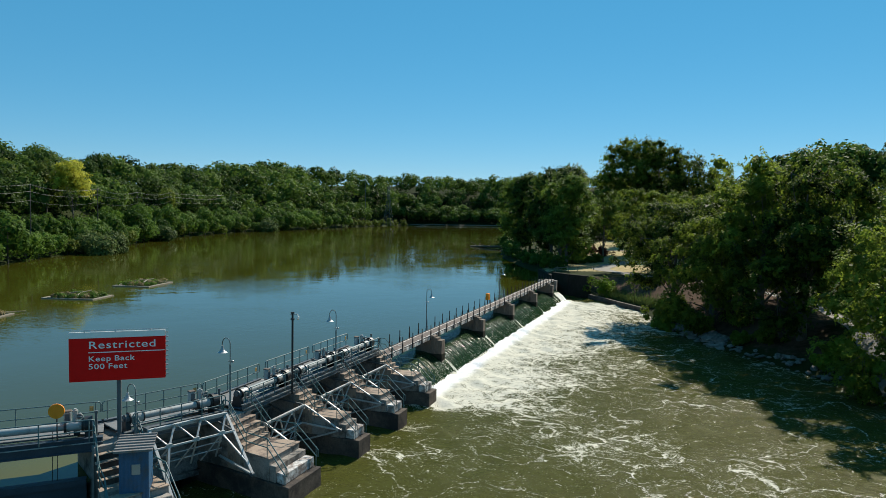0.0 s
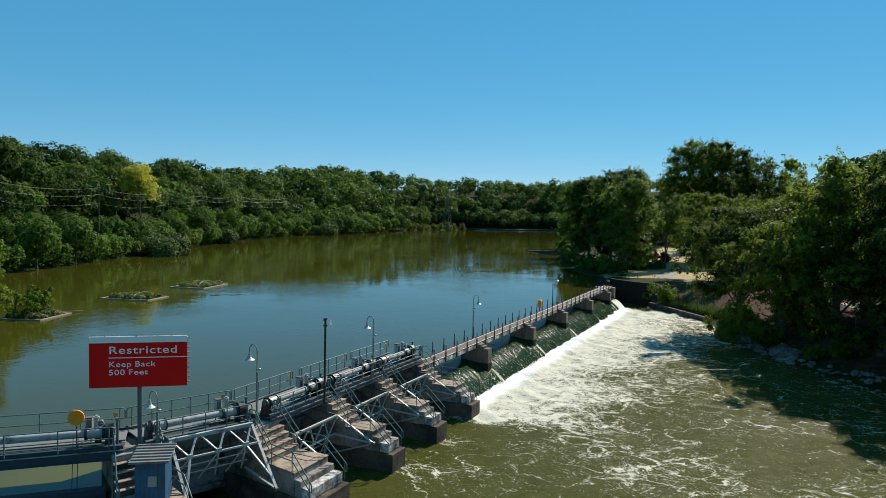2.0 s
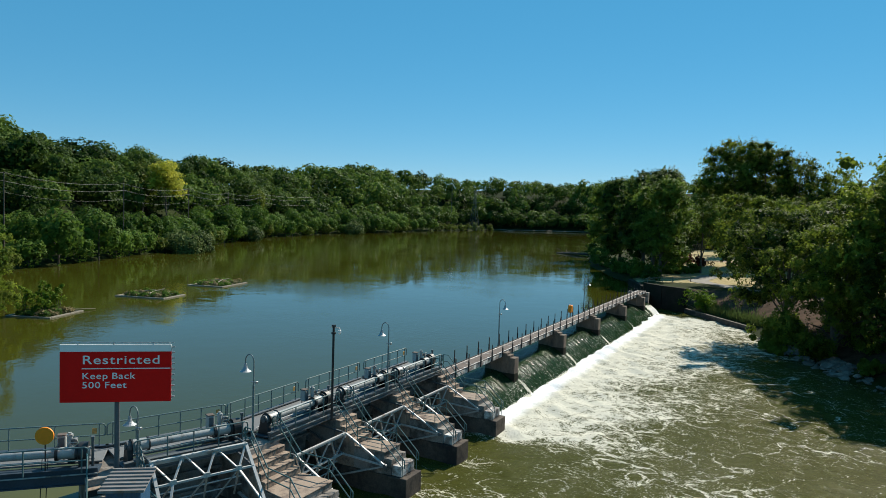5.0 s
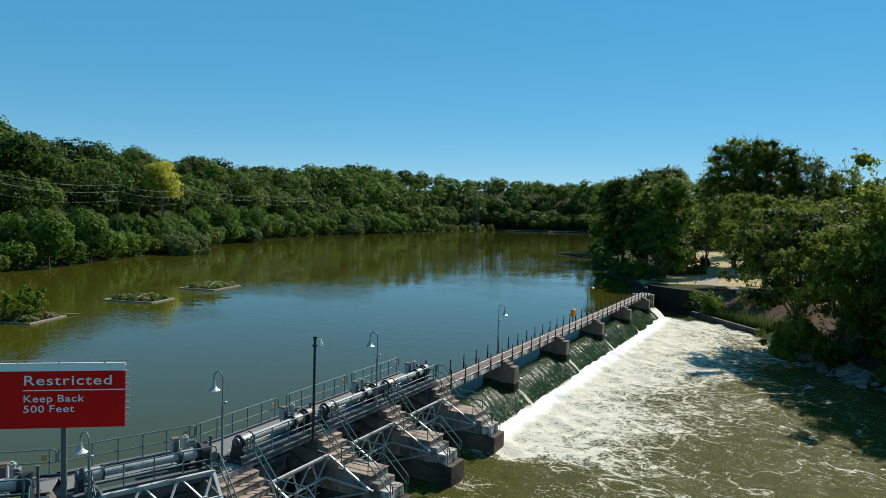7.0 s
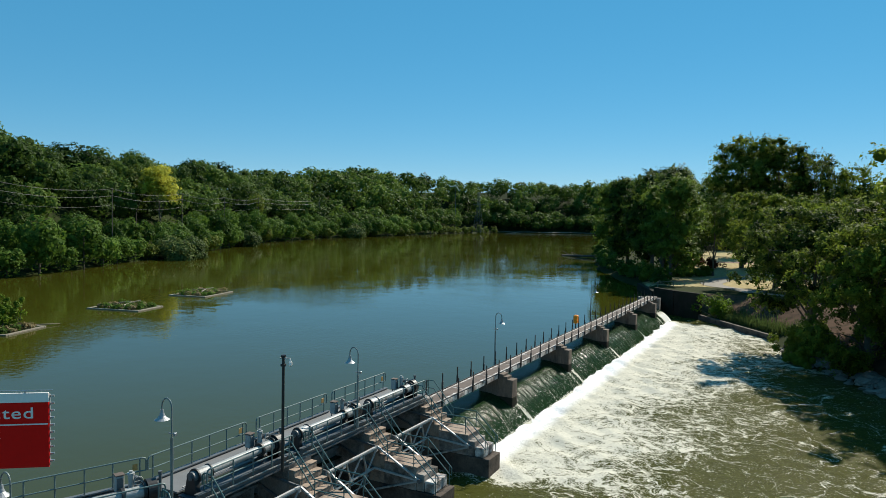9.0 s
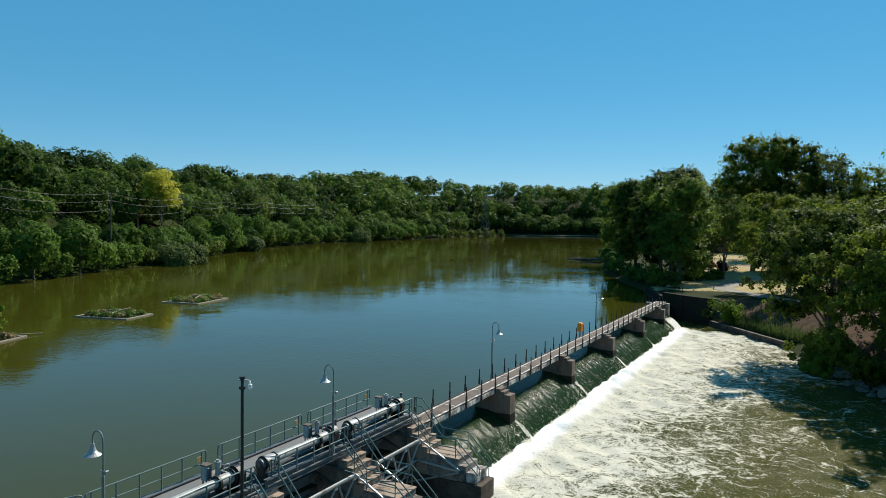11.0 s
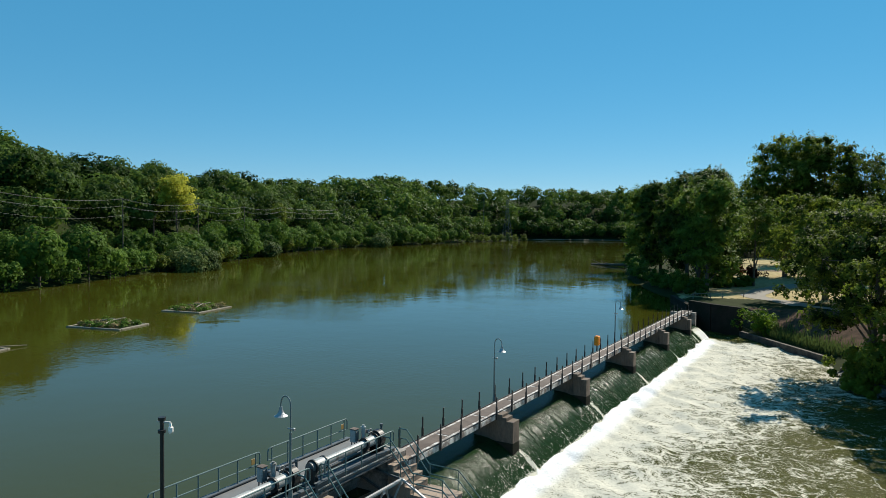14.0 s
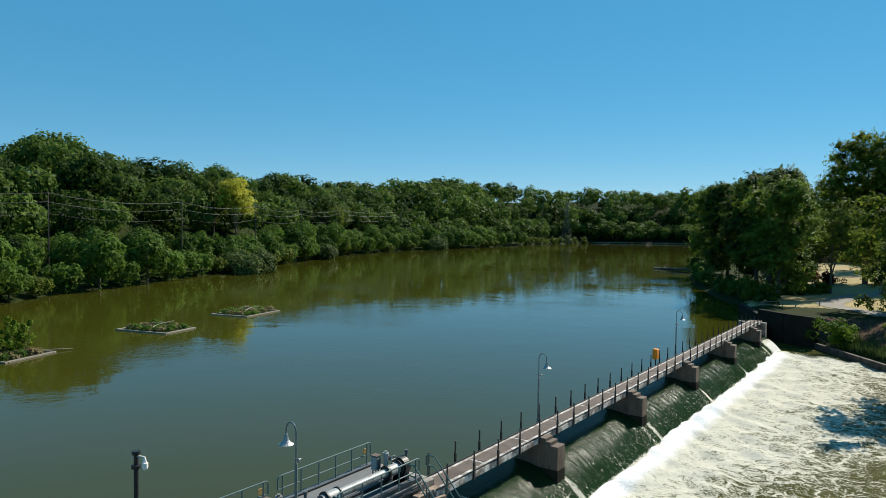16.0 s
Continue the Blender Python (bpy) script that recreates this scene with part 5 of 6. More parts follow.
RIGHT = [
    (edge, 20.2, 42.5, 130, 0.98), (big_b, 25.5, 33.0, 60, 0.85), (big_a, 31.0, 31.0, 40, 1.02), (big_a, 34.5, 22.0, 250, 1.04),
    (big_a, 36.0, 43.0, 120, 1.0), (big_c, 28, 50, 300, 0.8), (big_b, 41.0, 4.2, 0, 0.88), (big_b, 48.0, -9.0, 20, 0.75), (big_a, 44.5, 14.5, 200, 0.84), (big_c, 50, 25, 20, 0.72),
    # both edge copies and big_c at (22.5, 87): added to shade the abutment ground
    (big_c, 56, 40, 60, 0.75), (big_c, 46, 52, 10, 0.8), (edge, 14.5, 94, 200, 1.05), (edge, 18.5, 83, 40, 0.85), (big_c, 22.5, 87, 30, 0.85),
    (tall, 4.4, 148, 0, 0.99), (tall, 12.2, 151, 140, 0.96), (airy, 21.0, 146, 70, 0.93), (airy, 28.5, 150, 250, 0.74), (grove, 17, 140, 30, 0.72), (grove, 33, 142, 30, 0.72),
    (park, -5.6, 100.5, 0, 0.86), (park, -9.5, 112.5, 50, 0.98), (park, -14.5, 127, 100, 1.0), (park, -25, 146, 220, 0.95), (park, -34, 165, 310, 0.95), (park, -12, 132, 60, 1.0),
    (young, 1.0, 116, 150, 1.1), (young, -7.5, 141, 60, 0.8), (airy, 2, 205, 250, 0.85), (grove, -42, 200, 30, 0.95), (grove, -46, 235, 80, 1.0), 
    (grove, -24, 232, 20, 0.8), (grove, 6, 250, 60, 1.0), (grove, -30, 255, 60, 1.0), (grove, 18, 225, 60, 0.9), (grove, 30, 190, 60, 0.9),
    (big_b, -55.6, -15.9, 30, 0.60), (big_c, -57, -26, 100, 0.8), (big_c, -68, -22, 200, 0.8),
]
seen_protos = set()
for proto, x, y, turn, size in RIGHT:
    placed(proto, x, y, turn, size, first=proto not in seen_protos)
    seen_protos.add(proto)

# trees along the left shore
shore_protos = [
    bank_tree("shore_tree", 21, 12, 4.6, 0.0, 190, 0.36, LEAF_MID, "green riverside tree on the far bank", "far bank trees", 0.22),
    bank_tree("shore_tree", 22, 9, 5.2, -0.2, 190, 0.36, LEAF_MID, "spreading green riverside tree on the far bank", "far bank trees", 0.22),
    bank_tree("shore_tree", 23, 14, 4.4, 0.3, 190, 0.36, LEAF_MID, "tall narrow green tree on the far bank", "far bank trees", 0.25),
    bank_tree("shore_tree", 25, 6, 4.0, -0.3, 150, 0.33, LEAF_OLIVE, "low yellow-green thicket on the far bank", "far bank trees", 0.14),
    bank_tree("willow", 24, 10, 5.6, -0.2, 230, 0.32, LEAF_GREY, "pale grey-green willow over the water", "far bank trees", 0.25),
]
seen_protos = set()
rg = random.Random(5)
line = [Vector(p) for p in LEFT_SHORE[5:-2]]
for a, b in zip(line, line[1:]):
    L = (b - a).length
    d = (b - a).normalized()
    out = Vector((-d.y, d.x))
    s = 0.0
    while s < L:
        for off in (-0.6 + rg.uniform(0, 1.5), 6.5 + rg.uniform(0, 4)):
            p = a + d * (s + rg.uniform(-1, 1)) + out * off
            proto = shore_protos[rg.choice((0, 0, 1, 1, 2, 3, 3) if off < 5 else (0, 1, 2, 2, 3))]
            if (p - Vector((-129, 85))).length > 7:
                placed(proto, p.x, p.y, rg.uniform(0, 360), rg.uniform(0.65, 1.12), first=proto not in seen_protos)
                seen_protos.add(proto)
        s += rg.uniform(5.5, 8.5) * (1.0 if a.y < 260 else 1.6)
for k, (x, y, sz) in enumerate(((-130.5, 82.5, 0.9), (-133.5, 88.0, 1.0), (-136.5, 83.5, 0.8), (-170, 150, 0.9), (-199, 262, 1.1))):
    placed(shore_protos[4], x, y, 70 * k, sz, first=k == 0)


# woods on the hills: crowns beyond counting
def woods(name, spots, leaf, per_lobe, lumps, hearts, mat, label, seed):
    rg = np.random.default_rng(seed)
    forms = []
    for k in range(9):
        h, r = rg.uniform(13.5, 17.5), rg.uniform(5.6, 8.2)
        forms.append(dome_cloud(rg, *domes(rg, h, r, 2.0, lumps), per_lobe, leaf, 0.13, hearts))
    out, faces, tones, base = [], [], [], 0
    for x, y, z, size, kind in spots:
        a = rg.uniform(0, 6.28)
        v, f, heart = forms[int(kind) % 9]
        c, s = math.cos(a) * size, math.sin(a) * size
        out.append(np.stack([v[:, 0] * c - v[:, 1] * s + x, v[:, 0] * s + v[:, 1] * c + y, v[:, 2] * size * rg.uniform(0.9, 1.1) + z], -1))
        faces.append(f + base)
        base += len(v)
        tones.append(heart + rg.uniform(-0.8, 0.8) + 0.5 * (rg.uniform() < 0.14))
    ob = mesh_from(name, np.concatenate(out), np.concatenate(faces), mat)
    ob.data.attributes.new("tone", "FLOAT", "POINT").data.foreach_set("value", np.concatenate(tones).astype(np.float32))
    return tagged(ob, label, "woods", kind="stuff")


rgn = np.random.default_rng(8)
px = rgn.uniform(-420, 160, 60000)
py = rgn.uniform(-60, 780, 60000)
d = shore_distance(px, py)
left_side = (px < -60) & ~((py > 386) & (d < 15)) & (d > 12) & (d < np.where(py < 300, 78, 74)) & (py < 600) & (py > -20)
far_side = (py > 478) & (px > -205) & (d > 7) & (d < 110) & (px < 75)
right_far = (py > 245) & (py < 560) & (px > -70) & (px < 60) & (d > 2)
right_side = (px > np.where(py > 146, 14, 44) + 0.12 * py) & (py > 90) & (py < 260) & (px < 125) & (d > 20) & (np.hypot(px - 56, py - 96) > 19)
pick = left_side | far_side | right_side | right_far
px, py, d = px[pick], py[pick], d[pick]
chosen, cell = [], {}
for x, y, dd in zip(px, py, d):
    gap = 5.8 if dd < 16 and y > 250 else 6.6 if dd < 22 else 7.8 if dd > 46 and y < 420 else 7.5 if y < 250 else 9.0 if dd < 45 else 10.5
    key = (int(x // 10), int(y // 10))
    if any((x - a) ** 2 + (y - b) ** 2 < gap * gap for i in (-1, 0, 1) for j in (-1, 0, 1) for a, b in cell.get((key[0] + i, key[1] + j), ())):
        continue
    cell.setdefault(key, []).append((x, y))
    chosen.append((x, y, dd))
YELLOW_SPOT = (-175.0, 113.0)
chosen = np.array([c for c in chosen if math.hypot(c[0] - YELLOW_SPOT[0], c[1] - YELLOW_SPOT[1]) > 6])
cz = ground_height(chosen[:, 0], chosen[:, 1])
size = np.where(chosen[:, 2] < 24, np.where(chosen[:, 1] < 250, 0.55, 0.85), 1.0) * rgn.uniform(0.74, 1.2, len(chosen)) * np.where(chosen[:, 1] > 250, rgn.uniform(0.95, 1.35, len(chosen)), 1.0)
front = np.hypot(chosen[:, 0] - YELLOW_SPOT[0] - 7, chosen[:, 1] - YELLOW_SPOT[1] + 7) < 11
size = np.where(front, size * 0.6, size)
back = (chosen[:, 1] < 250) & (chosen[:, 2] > 58)
near = (chosen[:, 1] < 250) & ~back
rows = np.stack([chosen[:, 0], chosen[:, 1], cz - 0.5, size, rgn.integers(0, 9, len(chosen))], -1)
woods("woods", rows[near], 0.46, 140, 8, 22, LEAF_FAR, "dense green wooded hillside above the river", 31)
woods("woods", rows[back], 0.52, 100, 7, 22, LEAF_FAR, "tree tops along the crest of the wooded hill", 33)
woods("woods", rows[~near & ~back], 0.66, 72, 6, 16, LEAF_FAR, "distant green woods round the river bend", 32)

yellow = tree("yellow_tree", 41, 25.5, 5.0, 15.0, 8, 65, 1.15, 12, 11, 0.30, LEAF_YELLOW, "yellowing tree standing out of the green hillside", "", 0.3, 0.25, -1.5, 0.26)
placed(yellow, YELLOW_SPOT[0], YELLOW_SPOT[1], 0, 1.0, first=True)
olive = bank_tree("yellow_tree", 43, 22, 5.6, 6.0, 240, 0.40, LEAF_OLIVE, "tree with yellow-green leaves among the darker woods", "", 0.25)
for k, (x, y, sz) in enumerate(((-186.0, 112.0, 1.05), (-200.0, 108.0, 0.72), (-214.0, 200.0, 0.9))):
    placed(olive, x, y, 80 * k, sz, first=k == 0)

# ---- floating planters ----
def planter(name_at, turn, w, dpt, label, tall_plants, seed):
    t = thing("floating_planter", (name_at[0], name_at[1], 0), label, "planter", "floating planters", turn=turn)
    for x0, x1, y0, y1 in ((-w / 2, w / 2, -dpt / 2, -dpt / 2 + 0.35), (-w / 2, w / 2, dpt / 2 - 0.35, dpt / 2),
                           (-w / 2, -w / 2 + 0.35, -dpt / 2 + 0.36, dpt / 2 - 0.36), (w / 2 - 0.35, w / 2, -dpt / 2 + 0.36, dpt / 2 - 0.36)):
        bm = new_bm()
        box(bm, x0, x1, y0, y1, -0.25, 0.16, 0.04)
        part("beam", bm, TIMBER, t)
    bm = new_bm()
    box(bm, -w / 2 + 0.3, w / 2 - 0.3, -dpt / 2 + 0.3, dpt / 2 - 0.3, -0.2, 0.12)
    part("bed", bm, GROUND, t)
    rg = np.random.default_rng(seed)
    n = 60
    cs = np.stack([rg.uniform(-w / 2 + 0.7, w / 2 - 0.7, n), rg.uniform(-dpt / 2 + 0.7, dpt / 2 - 0.7, n), rg.uniform(0.15, 0.45, n)], -1)
    rad = rg.uniform(0.3, 0.8, (n, 1)) * np.array([1, 1, 0.7])
    for name, mat, pick in (("greenery", LEAF_MID, np.arange(n) % 5 < 3), ("dry_growth", LEAF_DRY, np.arange(n) % 5 >= 3)):
        v, f = leaf_cloud(rg, cs[pick], rad[pick], 60, 0.14)
        tagged(mesh_from(name, v, f, mat, t), kind="stuff")
    if tall_plants:
        for sx, sy, top in ((-1.6, -1.3, 3.3), (-0.6, 0.5, 3.6), (0.4, -1.0, 2.6), (0.7, 1.5, 3.3), (-1.5, 1.7, 3.0)):
            n = 13
            zz = np.linspace(0.7, top, n)
            cs = np.stack([sx + rg.normal(size=n) * 0.42, sy + rg.normal(size=n) * 0.42, zz], -1)
            v, f = leaf_cloud(rg, cs, np.full((n, 3), 0.40) * rg.uniform(0.6, 1.3, (n, 1)), 42, 0.14)
            mesh_from("shrub", v, f, LEAF_BRIGHT, t)
            bm = new_bm()
            for c in cs[::2]:
                rod(bm, (sx, sy, 0.1), Vector(c), 0.035, 0.012, 5)
            part("stems", bm, BARK, t)
        bm = new_bm()
        rod(bm, (w / 2 - 1.6, dpt / 2 - 0.8, 0.3), (w / 2 + 0.3, dpt / 2 + 1.9, 0.12), 0.06, 0.05, 8)
        part("pole", bm, TIMBER, t)
    else:
        for lx, ly, la in ((-0.8, 0.6, 30), (0.7, -0.5, 100), (0.2, 1.6, 70)):
            bm = new_bm()
            dx, dy = math.cos(radians(la)), math.sin(radians(la))
            rod(bm, (lx - dx, ly - dy, 0.55), (lx + dx, ly + dy, 0.8), 0.1, 0.06, 8)
            part("driftwood", bm, TIMBER, t)
    return t


planter((-58.1, -5.5), 21, 5.6, 6.2, "timber floating planter overgrown with tall green shrubs", True, 1)
planter((-63.0, 13.6), 15, 8.0, 5.4, "timber floating planter with low green plants", False, 2)
planter((-67.4, 31.2), 14, 6.6, 8.2, "timber floating planter with low green plants and a perch", False, 3)

# ---- right bank: abutment, low wall, rocks ----
def wall_run(name, pts, thick, z0, z1, mat, label):
    t = thing(name, (0, 0, 0), label, "wall", kind="structure")
    for (xa, ya), (xb, yb) in zip(pts, pts[1:]):
        dx, dy = xb - xa, yb - ya
        L = math.hypot(dx, dy)
        nx, ny = dy / L * thick, -dx / L * thick
        bm = new_bm()
        ring = [(xa, ya), (xb, yb), (xb - nx, yb - ny), (xa - nx, ya - ny)]
        prism(bm, [(x, y, z0) for x, y in ring], [(x, y, z1) for x, y in ring], 0.03)
        part("segment", bm, mat, t)
    return t


# these two walls are coloured dark to stand for tree shade
wall_run("wall_return", [(-8.5, 86), (-3.0, 72.5)], -0.8, -4, 1.3, SHADED_WET, "low concrete wall at the pond's edge, coloured dark as in shade")
wall_run("wall_abutment", [(-3.0, 72.46), (0.8, 69.2), (5.0, 67.0)], -0.8, -4, 2.0, SHADED_WET, "weathered concrete abutment wall, coloured dark as in shade")
wall_run("wall_weir_end", [(-4.0, 62.6), (-0.6, 62.6)], -0.9, -4, 1.3, CONCRETE, "concrete end wall of the weir")
wall_run("wall_bank", [(5.0, 66.6), (10.6, 59.0), (16.2, 51.4)], -0.5, -4, -1.35, WET_SHADE_CONCRETE, "low concrete wall along the bank")


def rock(seed):
    bm = new_bm()
    bmesh.ops.create_icosphere(bm, subdivisions=2, radius=0.5)
    rr = random.Random(seed)
    sx, sy, sz = rr.uniform(0.8, 1.5), rr.uniform(0.6, 1.1), rr.uniform(0.4, 0.7)
    for v in bm.verts:
        k = 1 + 0.6 * noise.noise(v.co * 2.6 + Vector((seed * 3.7, 0, 0)))
        v.co = Vector((round(v.co.x * 3.2) / 3.2 * 0.5 + v.co.x * 0.5, v.co.y, v.co.z)) * k
        v.co = Vector((v.co.x * sx, v.co.y * sy, v.co.z * sz))
    me = bpy.data.meshes.new("rock")
    bm.to_mesh(me)
    bm.free()
    me.materials.append(ROCK)
    return me


rocks = [rock(k) for k in range(6)]
rr = random.Random(9)
bankline = [Vector(p) for p in ((17.5, 46), (19.5, 38), (25, 26.5), (29, 20.5), (33, 15.8), (38, 8), (42, -3))]
for a, b in zip(bankline, bankline[1:]):
    L = (b - a).length
    dv = (b - a).normalized()
    out = Vector((-dv.y, dv.x))
    for k in range(int(L * 4)):
        p = a + dv * rr.uniform(0, L) + out * rr.uniform(-0.3, 1.7)
        z = float(ground_height(np.array([p.x]), np.array([p.y]))[0])
        ob = new("rock", rr.choice(rocks))
        s = rr.uniform(0.35, 0.8) * (1.6 if p.y > 24 else 1.0)
        ob.matrix_basis = pose(p.x, p.y, max(z, TAIL - 0.1) + 0.1 * s, rr.uniform(-20, 20), rr.uniform(-20, 20), rr.uniform(0, 360)) @ Matrix.Diagonal((s, s, s, 1))
        tagged(ob, "pale limestone rock of the river bank riprap", "rock", "riprap rocks")

# ---- paths, fence, bushes and the far details ----
def drape(name, pts, width, mat, label, lift=0.05):
    """A strip laid over the ground along a line."""
    line, acc = [], []
    for (xa, ya), (xb, yb) in zip(pts, pts[1:]):
        n = max(2, int(math.hypot(xb - xa, yb - ya) / 1.2))
        for k in range(n):
            line.append((xa + (xb - xa) * k / n, ya + (yb - ya) * k / n))
    line.append(pts[-1])
    P = np.array(line, float)
    for _ in range(6):
        P[1:-1] = (P[:-2] + 2 * P[1:-1] + P[2:]) / 4
    T = np.gradient(P, axis=0)
    N = np.stack([-T[:, 1], T[:, 0]], -1) / np.linalg.norm(T, axis=1)[:, None]
    cols = 5
    rows = []
    for j in range(cols):
        q = P + N * width * (j / (cols - 1) - 0.5)
        rows.append(np.c_[q, ground_height(q[:, 0], q[:, 1]) + lift])
    V = np.stack(rows, 1)
    idx = np.arange(V.shape[0] * cols).reshape(-1, cols)
    ob = mesh_from(name, V.reshape(-1, 3), np.stack([idx[:-1, :-1], idx[:-1, 1:], idx[1:, 1:], idx[1:, :-1]], -1).reshape(-1, 4), mat, smooth=True)
    return tagged(ob, label, "path", kind="structure")


drape("path_bank", [(40, 0), (40, 20), (39, 40), (31, 62), (20, 78), (9, 86)], 1.8, PATH_STONE, "narrow pale footpath under the bank trees")
drape("path_park", [(12, 84), (2.6, 95), (4.0, 110), (9, 125), (17, 150), (24, 175)], 4.2, PATH_STONE, "pale gravel footpath through the park")
drape("path_upper", [(-24, 192), (-10, 171), (4, 168), (20, 178)], 3.0, shader("brick_path", (0.231, 0.123, 0.077), 0.9, vary=0.2, scale=1, fine=8, bump=0.3), "reddish paved path across the dry grass")


def bush(x, y, size, seed, label, mat=LEAF_NEAR, z=None, leaves=75, leaf=0.17):
    rg = np.random.default_rng(seed)
    zz = float(ground_height(np.array([x]), np.array([y]))[0]) if z is None else z
    t = thing("bush", (x, y, zz - 0.05), label, "bush", "bank bushes")
    n = 26
    cs = np.stack([rg.normal(size=n) * size * 0.45, rg.normal(size=n) * size * 0.45, np.abs(rg.normal(size=n)) * size * 0.55 + 0.25 * size], -1)
    cs[:, 2] = np.minimum(cs[:, 2], size * 1.35)
    v, f = leaf_cloud(rg, cs, np.full((n, 3), size * 0.32) * rg.uniform(0.6, 1.3, (n, 1)), leaves, leaf)
    mesh_from("foliage", v, f, mat, t)
    bm = new_bm()
    for c in cs[::3]:
        rod(bm, (c[0] * 0.2, c[1] * 0.2, 0), Vector(c), 0.04, 0.015, 5)
    part("stems", bm, BARK, t)
    return t


bush(7.6, 65.6, 2.7, 1, "bright green rounded bush behind the bank wall", LEAF_BRIGHT)
bush(-7.5, 118, 2.2, 2, "dark green bush at the edge of the dry grass")
bush(-6.6, 150, 1.9, 61, "small dark red ornamental shrub on the lawn", LEAF_RED)
bush(-1.6, 139, 1.9, 62, "small dark red ornamental shrub on the lawn", LEAF_RED)
bush(-4.0, 121, 2.0, 3, "dark green bush at the edge of the dry grass")
bush(-12, 108, 2.4, 4, "dark green bush at the edge of the dry grass")
bush(-9.5, 96, 1.8, 5, "low green bush by the abutment")
for k, (x, y) in enumerate(((-9.0, 106.5), (-7.0, 108.5), (-5.2, 110.0), (-3.4, 111.5), (-1.6, 113.5), (-0.2, 115.5))):
    bush(x, y, 1.35, 80 + k, "dark green shrub of the planted bed on the lawn", LEAF_MID, leaves=60, leaf=0.2)
for k, (x, y, sz) in enumerate(((18.8, 40.5, 2.3), (20.5, 38.0, 2.1), (19.6, 36.2, 1.5))):
    bush(x, y, sz, 90 + k, "hanging green foliage at the water's edge under the bank tree", LEAF_NEAR, leaves=110, leaf=0.17)
rr = random.Random(21)
for (xa, ya), (xb, yb) in zip(RIGHT_SHORE[1:], RIGHT_SHORE[2:]):
    n = int(math.hypot(xb - xa, yb - ya) / 5.5)
    for k in range(n):
        u = (k + rr.uniform(0.2, 0.8)) / n
        bush(xa + (xb - xa) * u + rr.uniform(2.0, 4.0), ya + (yb - ya) * u, rr.uniform(1.4, 2.6), 100 + k + int(abs(ya)), "dense dark green shrub at the water's edge", LEAF_MID, leaves=42, leaf=0.26)
for k, (x, y) in enumerate(((36, 13.5), (38.5, 11), (40.5, 7.5), (42.5, 4), (44.5, -2), (37.5, 15.5))):
    bush(x, y, 1.5, 10 + k, "bright green low shrub on the rocky bank", LEAF_BRIGHT)
for k, (x, y, s) in enumerate(((24, 31, 1.5), (21.5, 41, 2.0), (19.5, 44, 1.5), (28.5, 24, 1.2), (31, 22.5, 1.6))):
    bush(x, y, s, 30 + k, "shaded green undergrowth below the bank trees")

# tall weeds behind the low wall
rgw = np.random.default_rng(77)
n = 2600
u = rgw.uniform(0, 1, n)
wx, wy = 6.0 + (17.0 - 6.0) * u, 66.6 + (51.4 - 66.6) * u
offs = rgw.gamma(2.0, 0.5, n) + 0.4
wx, wy = wx + offs * 0.81, wy + offs * 0.59
wz = ground_height(wx, wy)
hgt, ang = rgw.uniform(0.35, 0.95, n), rgw.uniform(0, 6.28, n)
base = np.stack([wx, wy, wz - 0.05], -1)
side = np.stack([np.cos(ang), np.sin(ang), 0 * ang], -1) * 0.05
tip = np.stack([rgw.normal(size=n) * 0.12, rgw.normal(size=n) * 0.12, hgt], -1)
V = np.stack([base - side, base + side, base + side * 0.4 + tip, base - side * 0.4 + tip], 1).reshape(-1, 3)
tagged(mesh_from("weeds", V, np.arange(len(V)).reshape(-1, 4), LEAF_GREY), "tall green weeds along the bank wall", "weeds", kind="stuff")


def post_fence(pts, gap, height, rails, label):
    t = thing("fence", (0, 0, 0), label, "fence", "park fences")
    spots = []
    for (xa, ya), (xb, yb) in zip(pts, pts[1:]):
        L = math.hypot(xb - xa, yb - ya)
        for k in range(int(L / gap)):
            spots.append((xa + (xb - xa) * k * gap / L, ya + (yb - ya) * k * gap / L))
    spots.append(pts[-1])
    tops = []
    for x, y in spots:
        z = float(ground_height(np.array([x]), np.array([y]))[0])
        bm = new_bm()
        box(bm, x - 0.07, x + 0.07, y - 0.07, y + 0.07, z - 0.2, z + height, 0.015)
        part("post", bm, TIMBER, t)
        tops.append(Vector((x, y, z)))
    for a, b in zip(tops, tops[1:]):
        for h in rails:
            bm = new_bm()
            bar(bm, a + Vector((0, 0, h)), b + Vector((0, 0, h)), 0.05, 0.12)
            part("rail", bm, TIMBER, t)
    return t


post_fence([(-14, 189), (0, 183), (16, 184)], 2.4, 1.1, (0.5, 0.95), "brown timber post and rail fence beside the path")
post_fence([(-7.0, 84.5), (-3.0, 88.5), (2.0, 92)], 2.2, 1.0, (0.9,), "thin dark post fence along the abutment")

# life-ring cabinet on the footbridge
cab = thing("rescue_box", (-2.72, 24.3, 1.5), "orange rescue equipment box on a post of the footbridge", "box")
bm = new_bm()
box(bm, -0.05, 0.05, -0.05, 0.05, -0.25, 0.9)
part("post", bm, BLACK, cab)
bm = new_bm()
box(bm, -0.22, 0.22, -0.28, 0.28, 0.55, 1.45, 0.05)
part("cabinet", bm, ORANGE, cab)


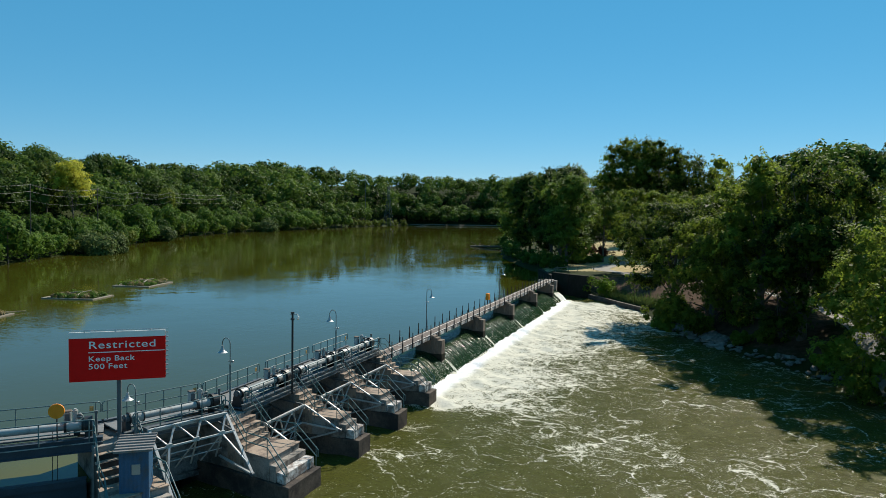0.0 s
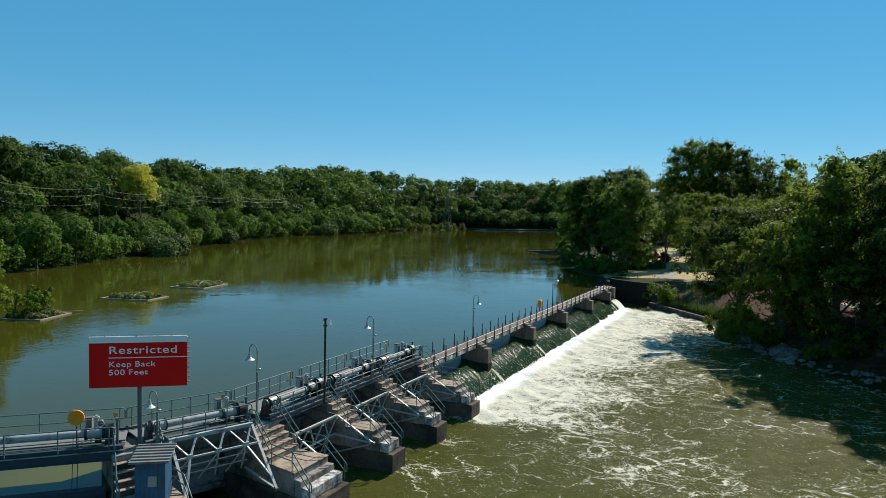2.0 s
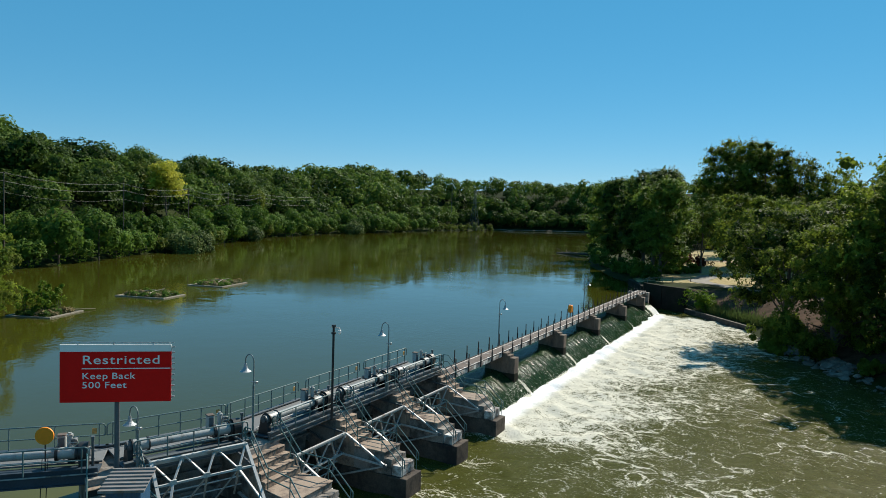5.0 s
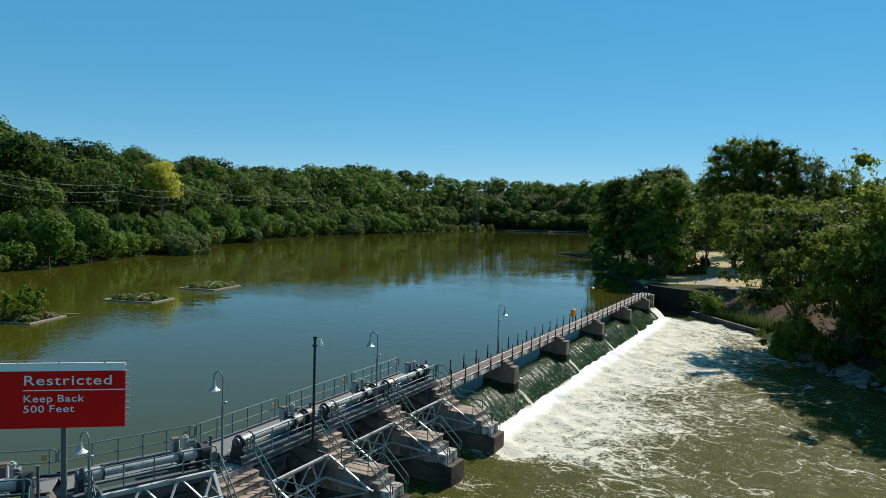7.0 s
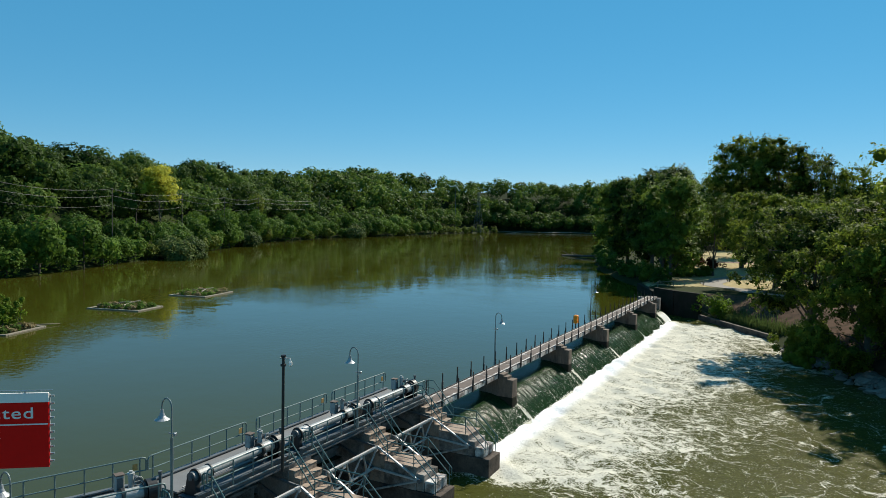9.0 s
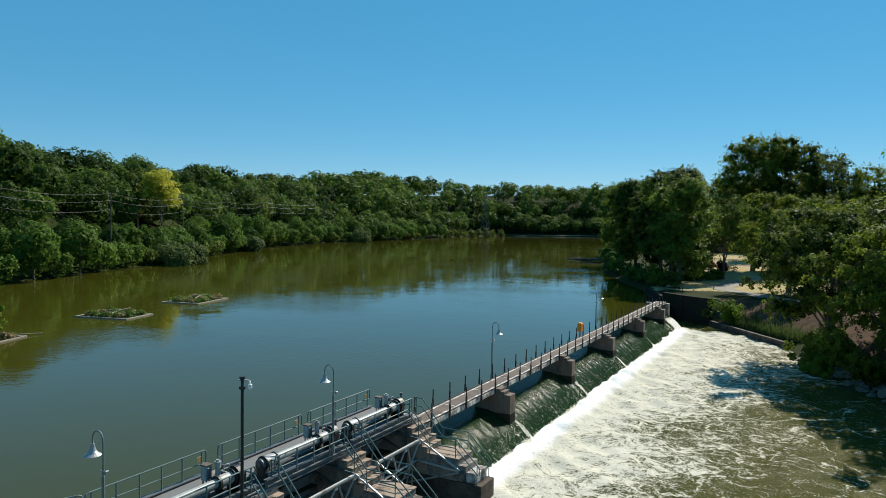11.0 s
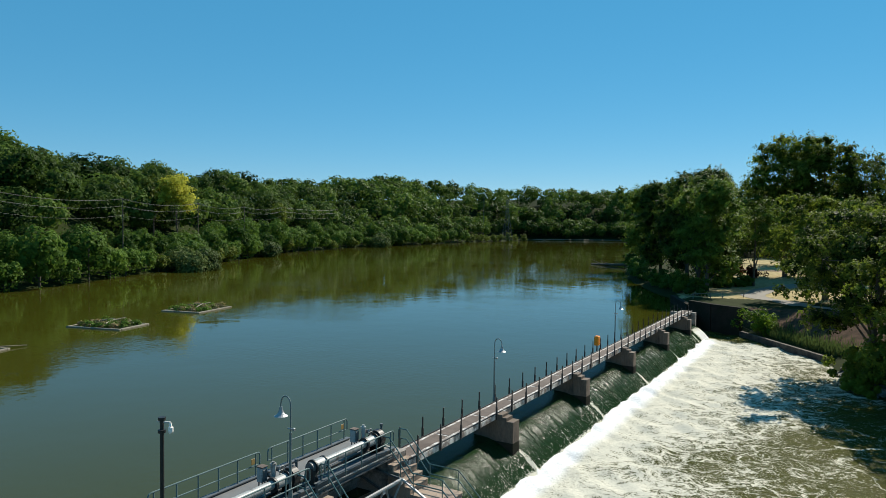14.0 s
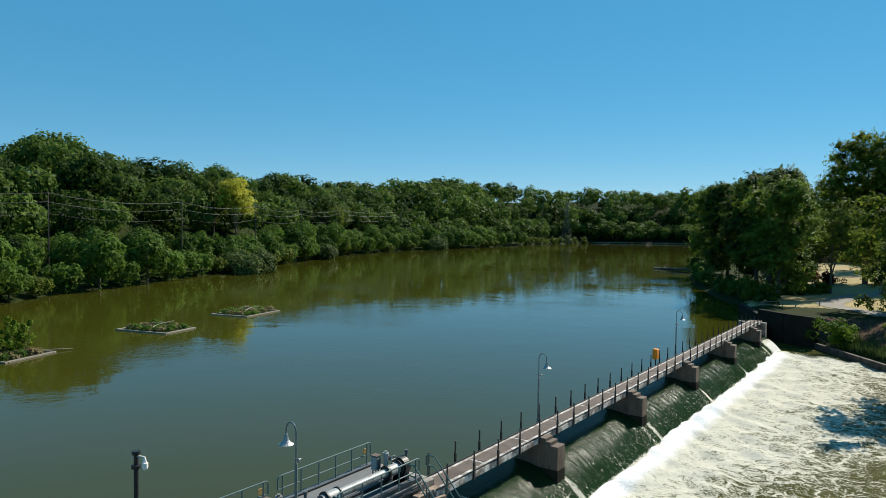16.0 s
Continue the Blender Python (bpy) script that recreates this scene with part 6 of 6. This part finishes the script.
# power line along the left hillside
def power_pole(x, y, h):
    z = float(ground_height(np.array([x]), np.array([y]))[0])
    t = thing("power_pole", (x, y, z), "grey wooden power pole above the far bank trees", "power pole", "power poles")
    bm = new_bm()
    rod(bm, (0, 0, -0.5), (0, 0, h), 0.15, 0.10, 8)
    part("pole", bm, BARK, t)
    for dz in (0.4, 2.2):
        bm = new_bm()
        bar(bm, (-1.1, 0.6, h - dz), (1.1, -0.6, h - dz), 0.10, 0.12)
        part("crossarm", bm, BARK, t)
    return Vector((x, y, z + h))


poles = [power_pole(x, y, h) for x, y, h in ((-119, -7, 18.5), (-131, 32, 18), (-142.5, 70.5, 18), (-159, 108, 18), (-181, 148, 18), (-210, 198, 18), (-224, 262, 18))]
for k, (dx, dz) in enumerate(((-1.0, -0.3), (1.0, -0.3), (-1.0, -2.1), (1.0, -2.1), (0.0, -4.5))):
    pts = []
    for a, b in zip(poles, poles[1:]):
        for s in range(8):
            f = s / 8
            pts.append(a.lerp(b, f) + Vector((dx, -0.5 * dx, dz - 4 * 1.2 * f * (1 - f))))
    bm = new_bm()
    for p, q2 in zip(pts, pts[1:]):
        rod(bm, p, q2, 0.02, sides=4)
    tagged(part("power_line", bm, BLACK), "thin sagging power line between the poles", "cable", "power lines")

# lattice tower at the river bend
tw = thing("lattice_tower", (-196.5, 415, 0.9), "tall grey lattice transmission tower at the river bend", "tower")
H, wb, wt = 30.0, 3.4, 0.7


def leg(sx, sy, f):
    w = wb + (wt - wb) * min(f / 0.75, 1.0) ** 0.8
    return Vector((sx * w, sy * w, f * H))


for sx, sy in ((-1, -1), (1, -1), (1, 1), (-1, 1)):
    bm = new_bm()
    for k in range(8):
        rod(bm, leg(sx, sy, k / 8), leg(sx, sy, (k + 1) / 8), 0.09, sides=5)
    part("leg", bm, GREY_STEEL, tw)
bm = new_bm()
ring = ((-1, -1), (1, -1), (1, 1), (-1, 1))
for k in range(8):
    for (ax, ay), (bx, by) in zip(ring, ring[1:] + ring[:1]):
        rod(bm, leg(ax, ay, k / 8), leg(bx, by, (k + 1) / 8), 0.045, sides=4)
        rod(bm, leg(bx, by, k / 8), leg(ax, ay, (k + 1) / 8), 0.045, sides=4)
part("lattice", bm, GREY_STEEL, tw)
for h in (21, 25):
    bm = new_bm()
    bar(bm, (-4.5, 0, h), (4.5, 0, h), 0.2, 0.2)
    part("crossarm", bm, GREY_STEEL, tw)

# the house on the right hill
hz = float(ground_height(np.array([57.0]), np.array([111.0]))[0])
house = thing("house", (57, 111, hz), "house with a grey-brown shingle roof among the trees", "house", turn=12)
bm = new_bm()
box(bm, -9, 9, -5, 5, -1, 8.5)
part("wall", bm, shader("brown_siding", (0.169, 0.131, 0.1), 0.9, scale=0.5, fine=6), house)
bm = new_bm()
prism(bm, [(-10, -6, 8.4), (10, -6, 8.4), (10, 6, 8.4), (-10, 6, 8.4)], [(-9.5, -0.1, 12.4), (9.5, -0.1, 12.4), (9.5, 0.1, 12.4), (-9.5, 0.1, 12.4)])
part("roof", bm, shader("shingle_roof", (0.154, 0.139, 0.131), 0.95, scale=0.8, fine=6), house)


# ---- fallen tree lying in the pond off the park shore ----
log = thing("fallen_tree", (-48.5, 184, 0), "bare dark fallen tree trunk lying in the water", "log")
bm = new_bm()
bent_rod(bm, [Vector(p) for p in ((5.5, -3, 0.9), (1, -1, 0.55), (-4, 1.5, 0.35), (-9.5, 5, 0.05))], 0.38)
part("trunk", bm, BARK, log)
for dx, dy, dz, bx in ((-2.5, -1.6, 1.3, -2), (-1.5, 2.4, 0.9, -4.5), (-3.4, 0.5, 1.5, -5.5)):
    bm = new_bm()
    rod(bm, (bx, 0.5 - bx * 0.3, 0.4), (bx + dx, 0.5 - bx * 0.3 + dy, 0.4 + dz), 0.16, 0.05, 7)
    part("branch", bm, BARK, log)

# ---- low bright scrub on the far point ----
for k, (x, y) in enumerate(((-216, 393), (-217, 401), (-214, 410), (-215, 419), (-212, 427), (-212, 437), (-209, 446), (-209, 455), (-204, 463), (-219, 412), (-216, 432), (-213, 452))):
    bush(x, y, 2.6 + 0.4 * (k % 3), 300 + k, "low bright green scrub on the far point", LEAF_OLIVE, leaves=30, leaf=0.4)
drape("far_beach", [(-206, 468), (-191, 487), (-160, 510.5), (-132, 528.5), (-100, 550.5), (-75, 559)], 1.5, PATH_STONE, "pale gravel margin along the far bank", 0.08)

# ---- white boom standing out of the far woods ----
boom = thing("boom_crane", (-227, 437, 0), "white boom of a crane standing above the far woods", "crane")
boom.location.z = float(ground_height(np.array([-227.0]), np.array([437.0]))[0])
bm = new_bm()
rod(bm, (0, 0, -0.5), (0, 0, 36.2 - boom.location.z), 0.22, 0.16, 8)
part("mast", bm, GREY_STEEL, boom)
bm = new_bm()
bar(bm, (-4.2, -1.6, 36.0 - boom.location.z), (0.2, 0.1, 36.8 - boom.location.z), 0.5, 0.55)
part("arm", bm, SIGN_WHITE, boom, "white crane arm")
bm = new_bm()
bar(bm, (0.2, 0.1, 36.8 - boom.location.z), (2.6, 1.0, 32.6 - boom.location.z), 0.5, 0.5)
part("jib", bm, SIGN_WHITE, boom, "white crane jib")
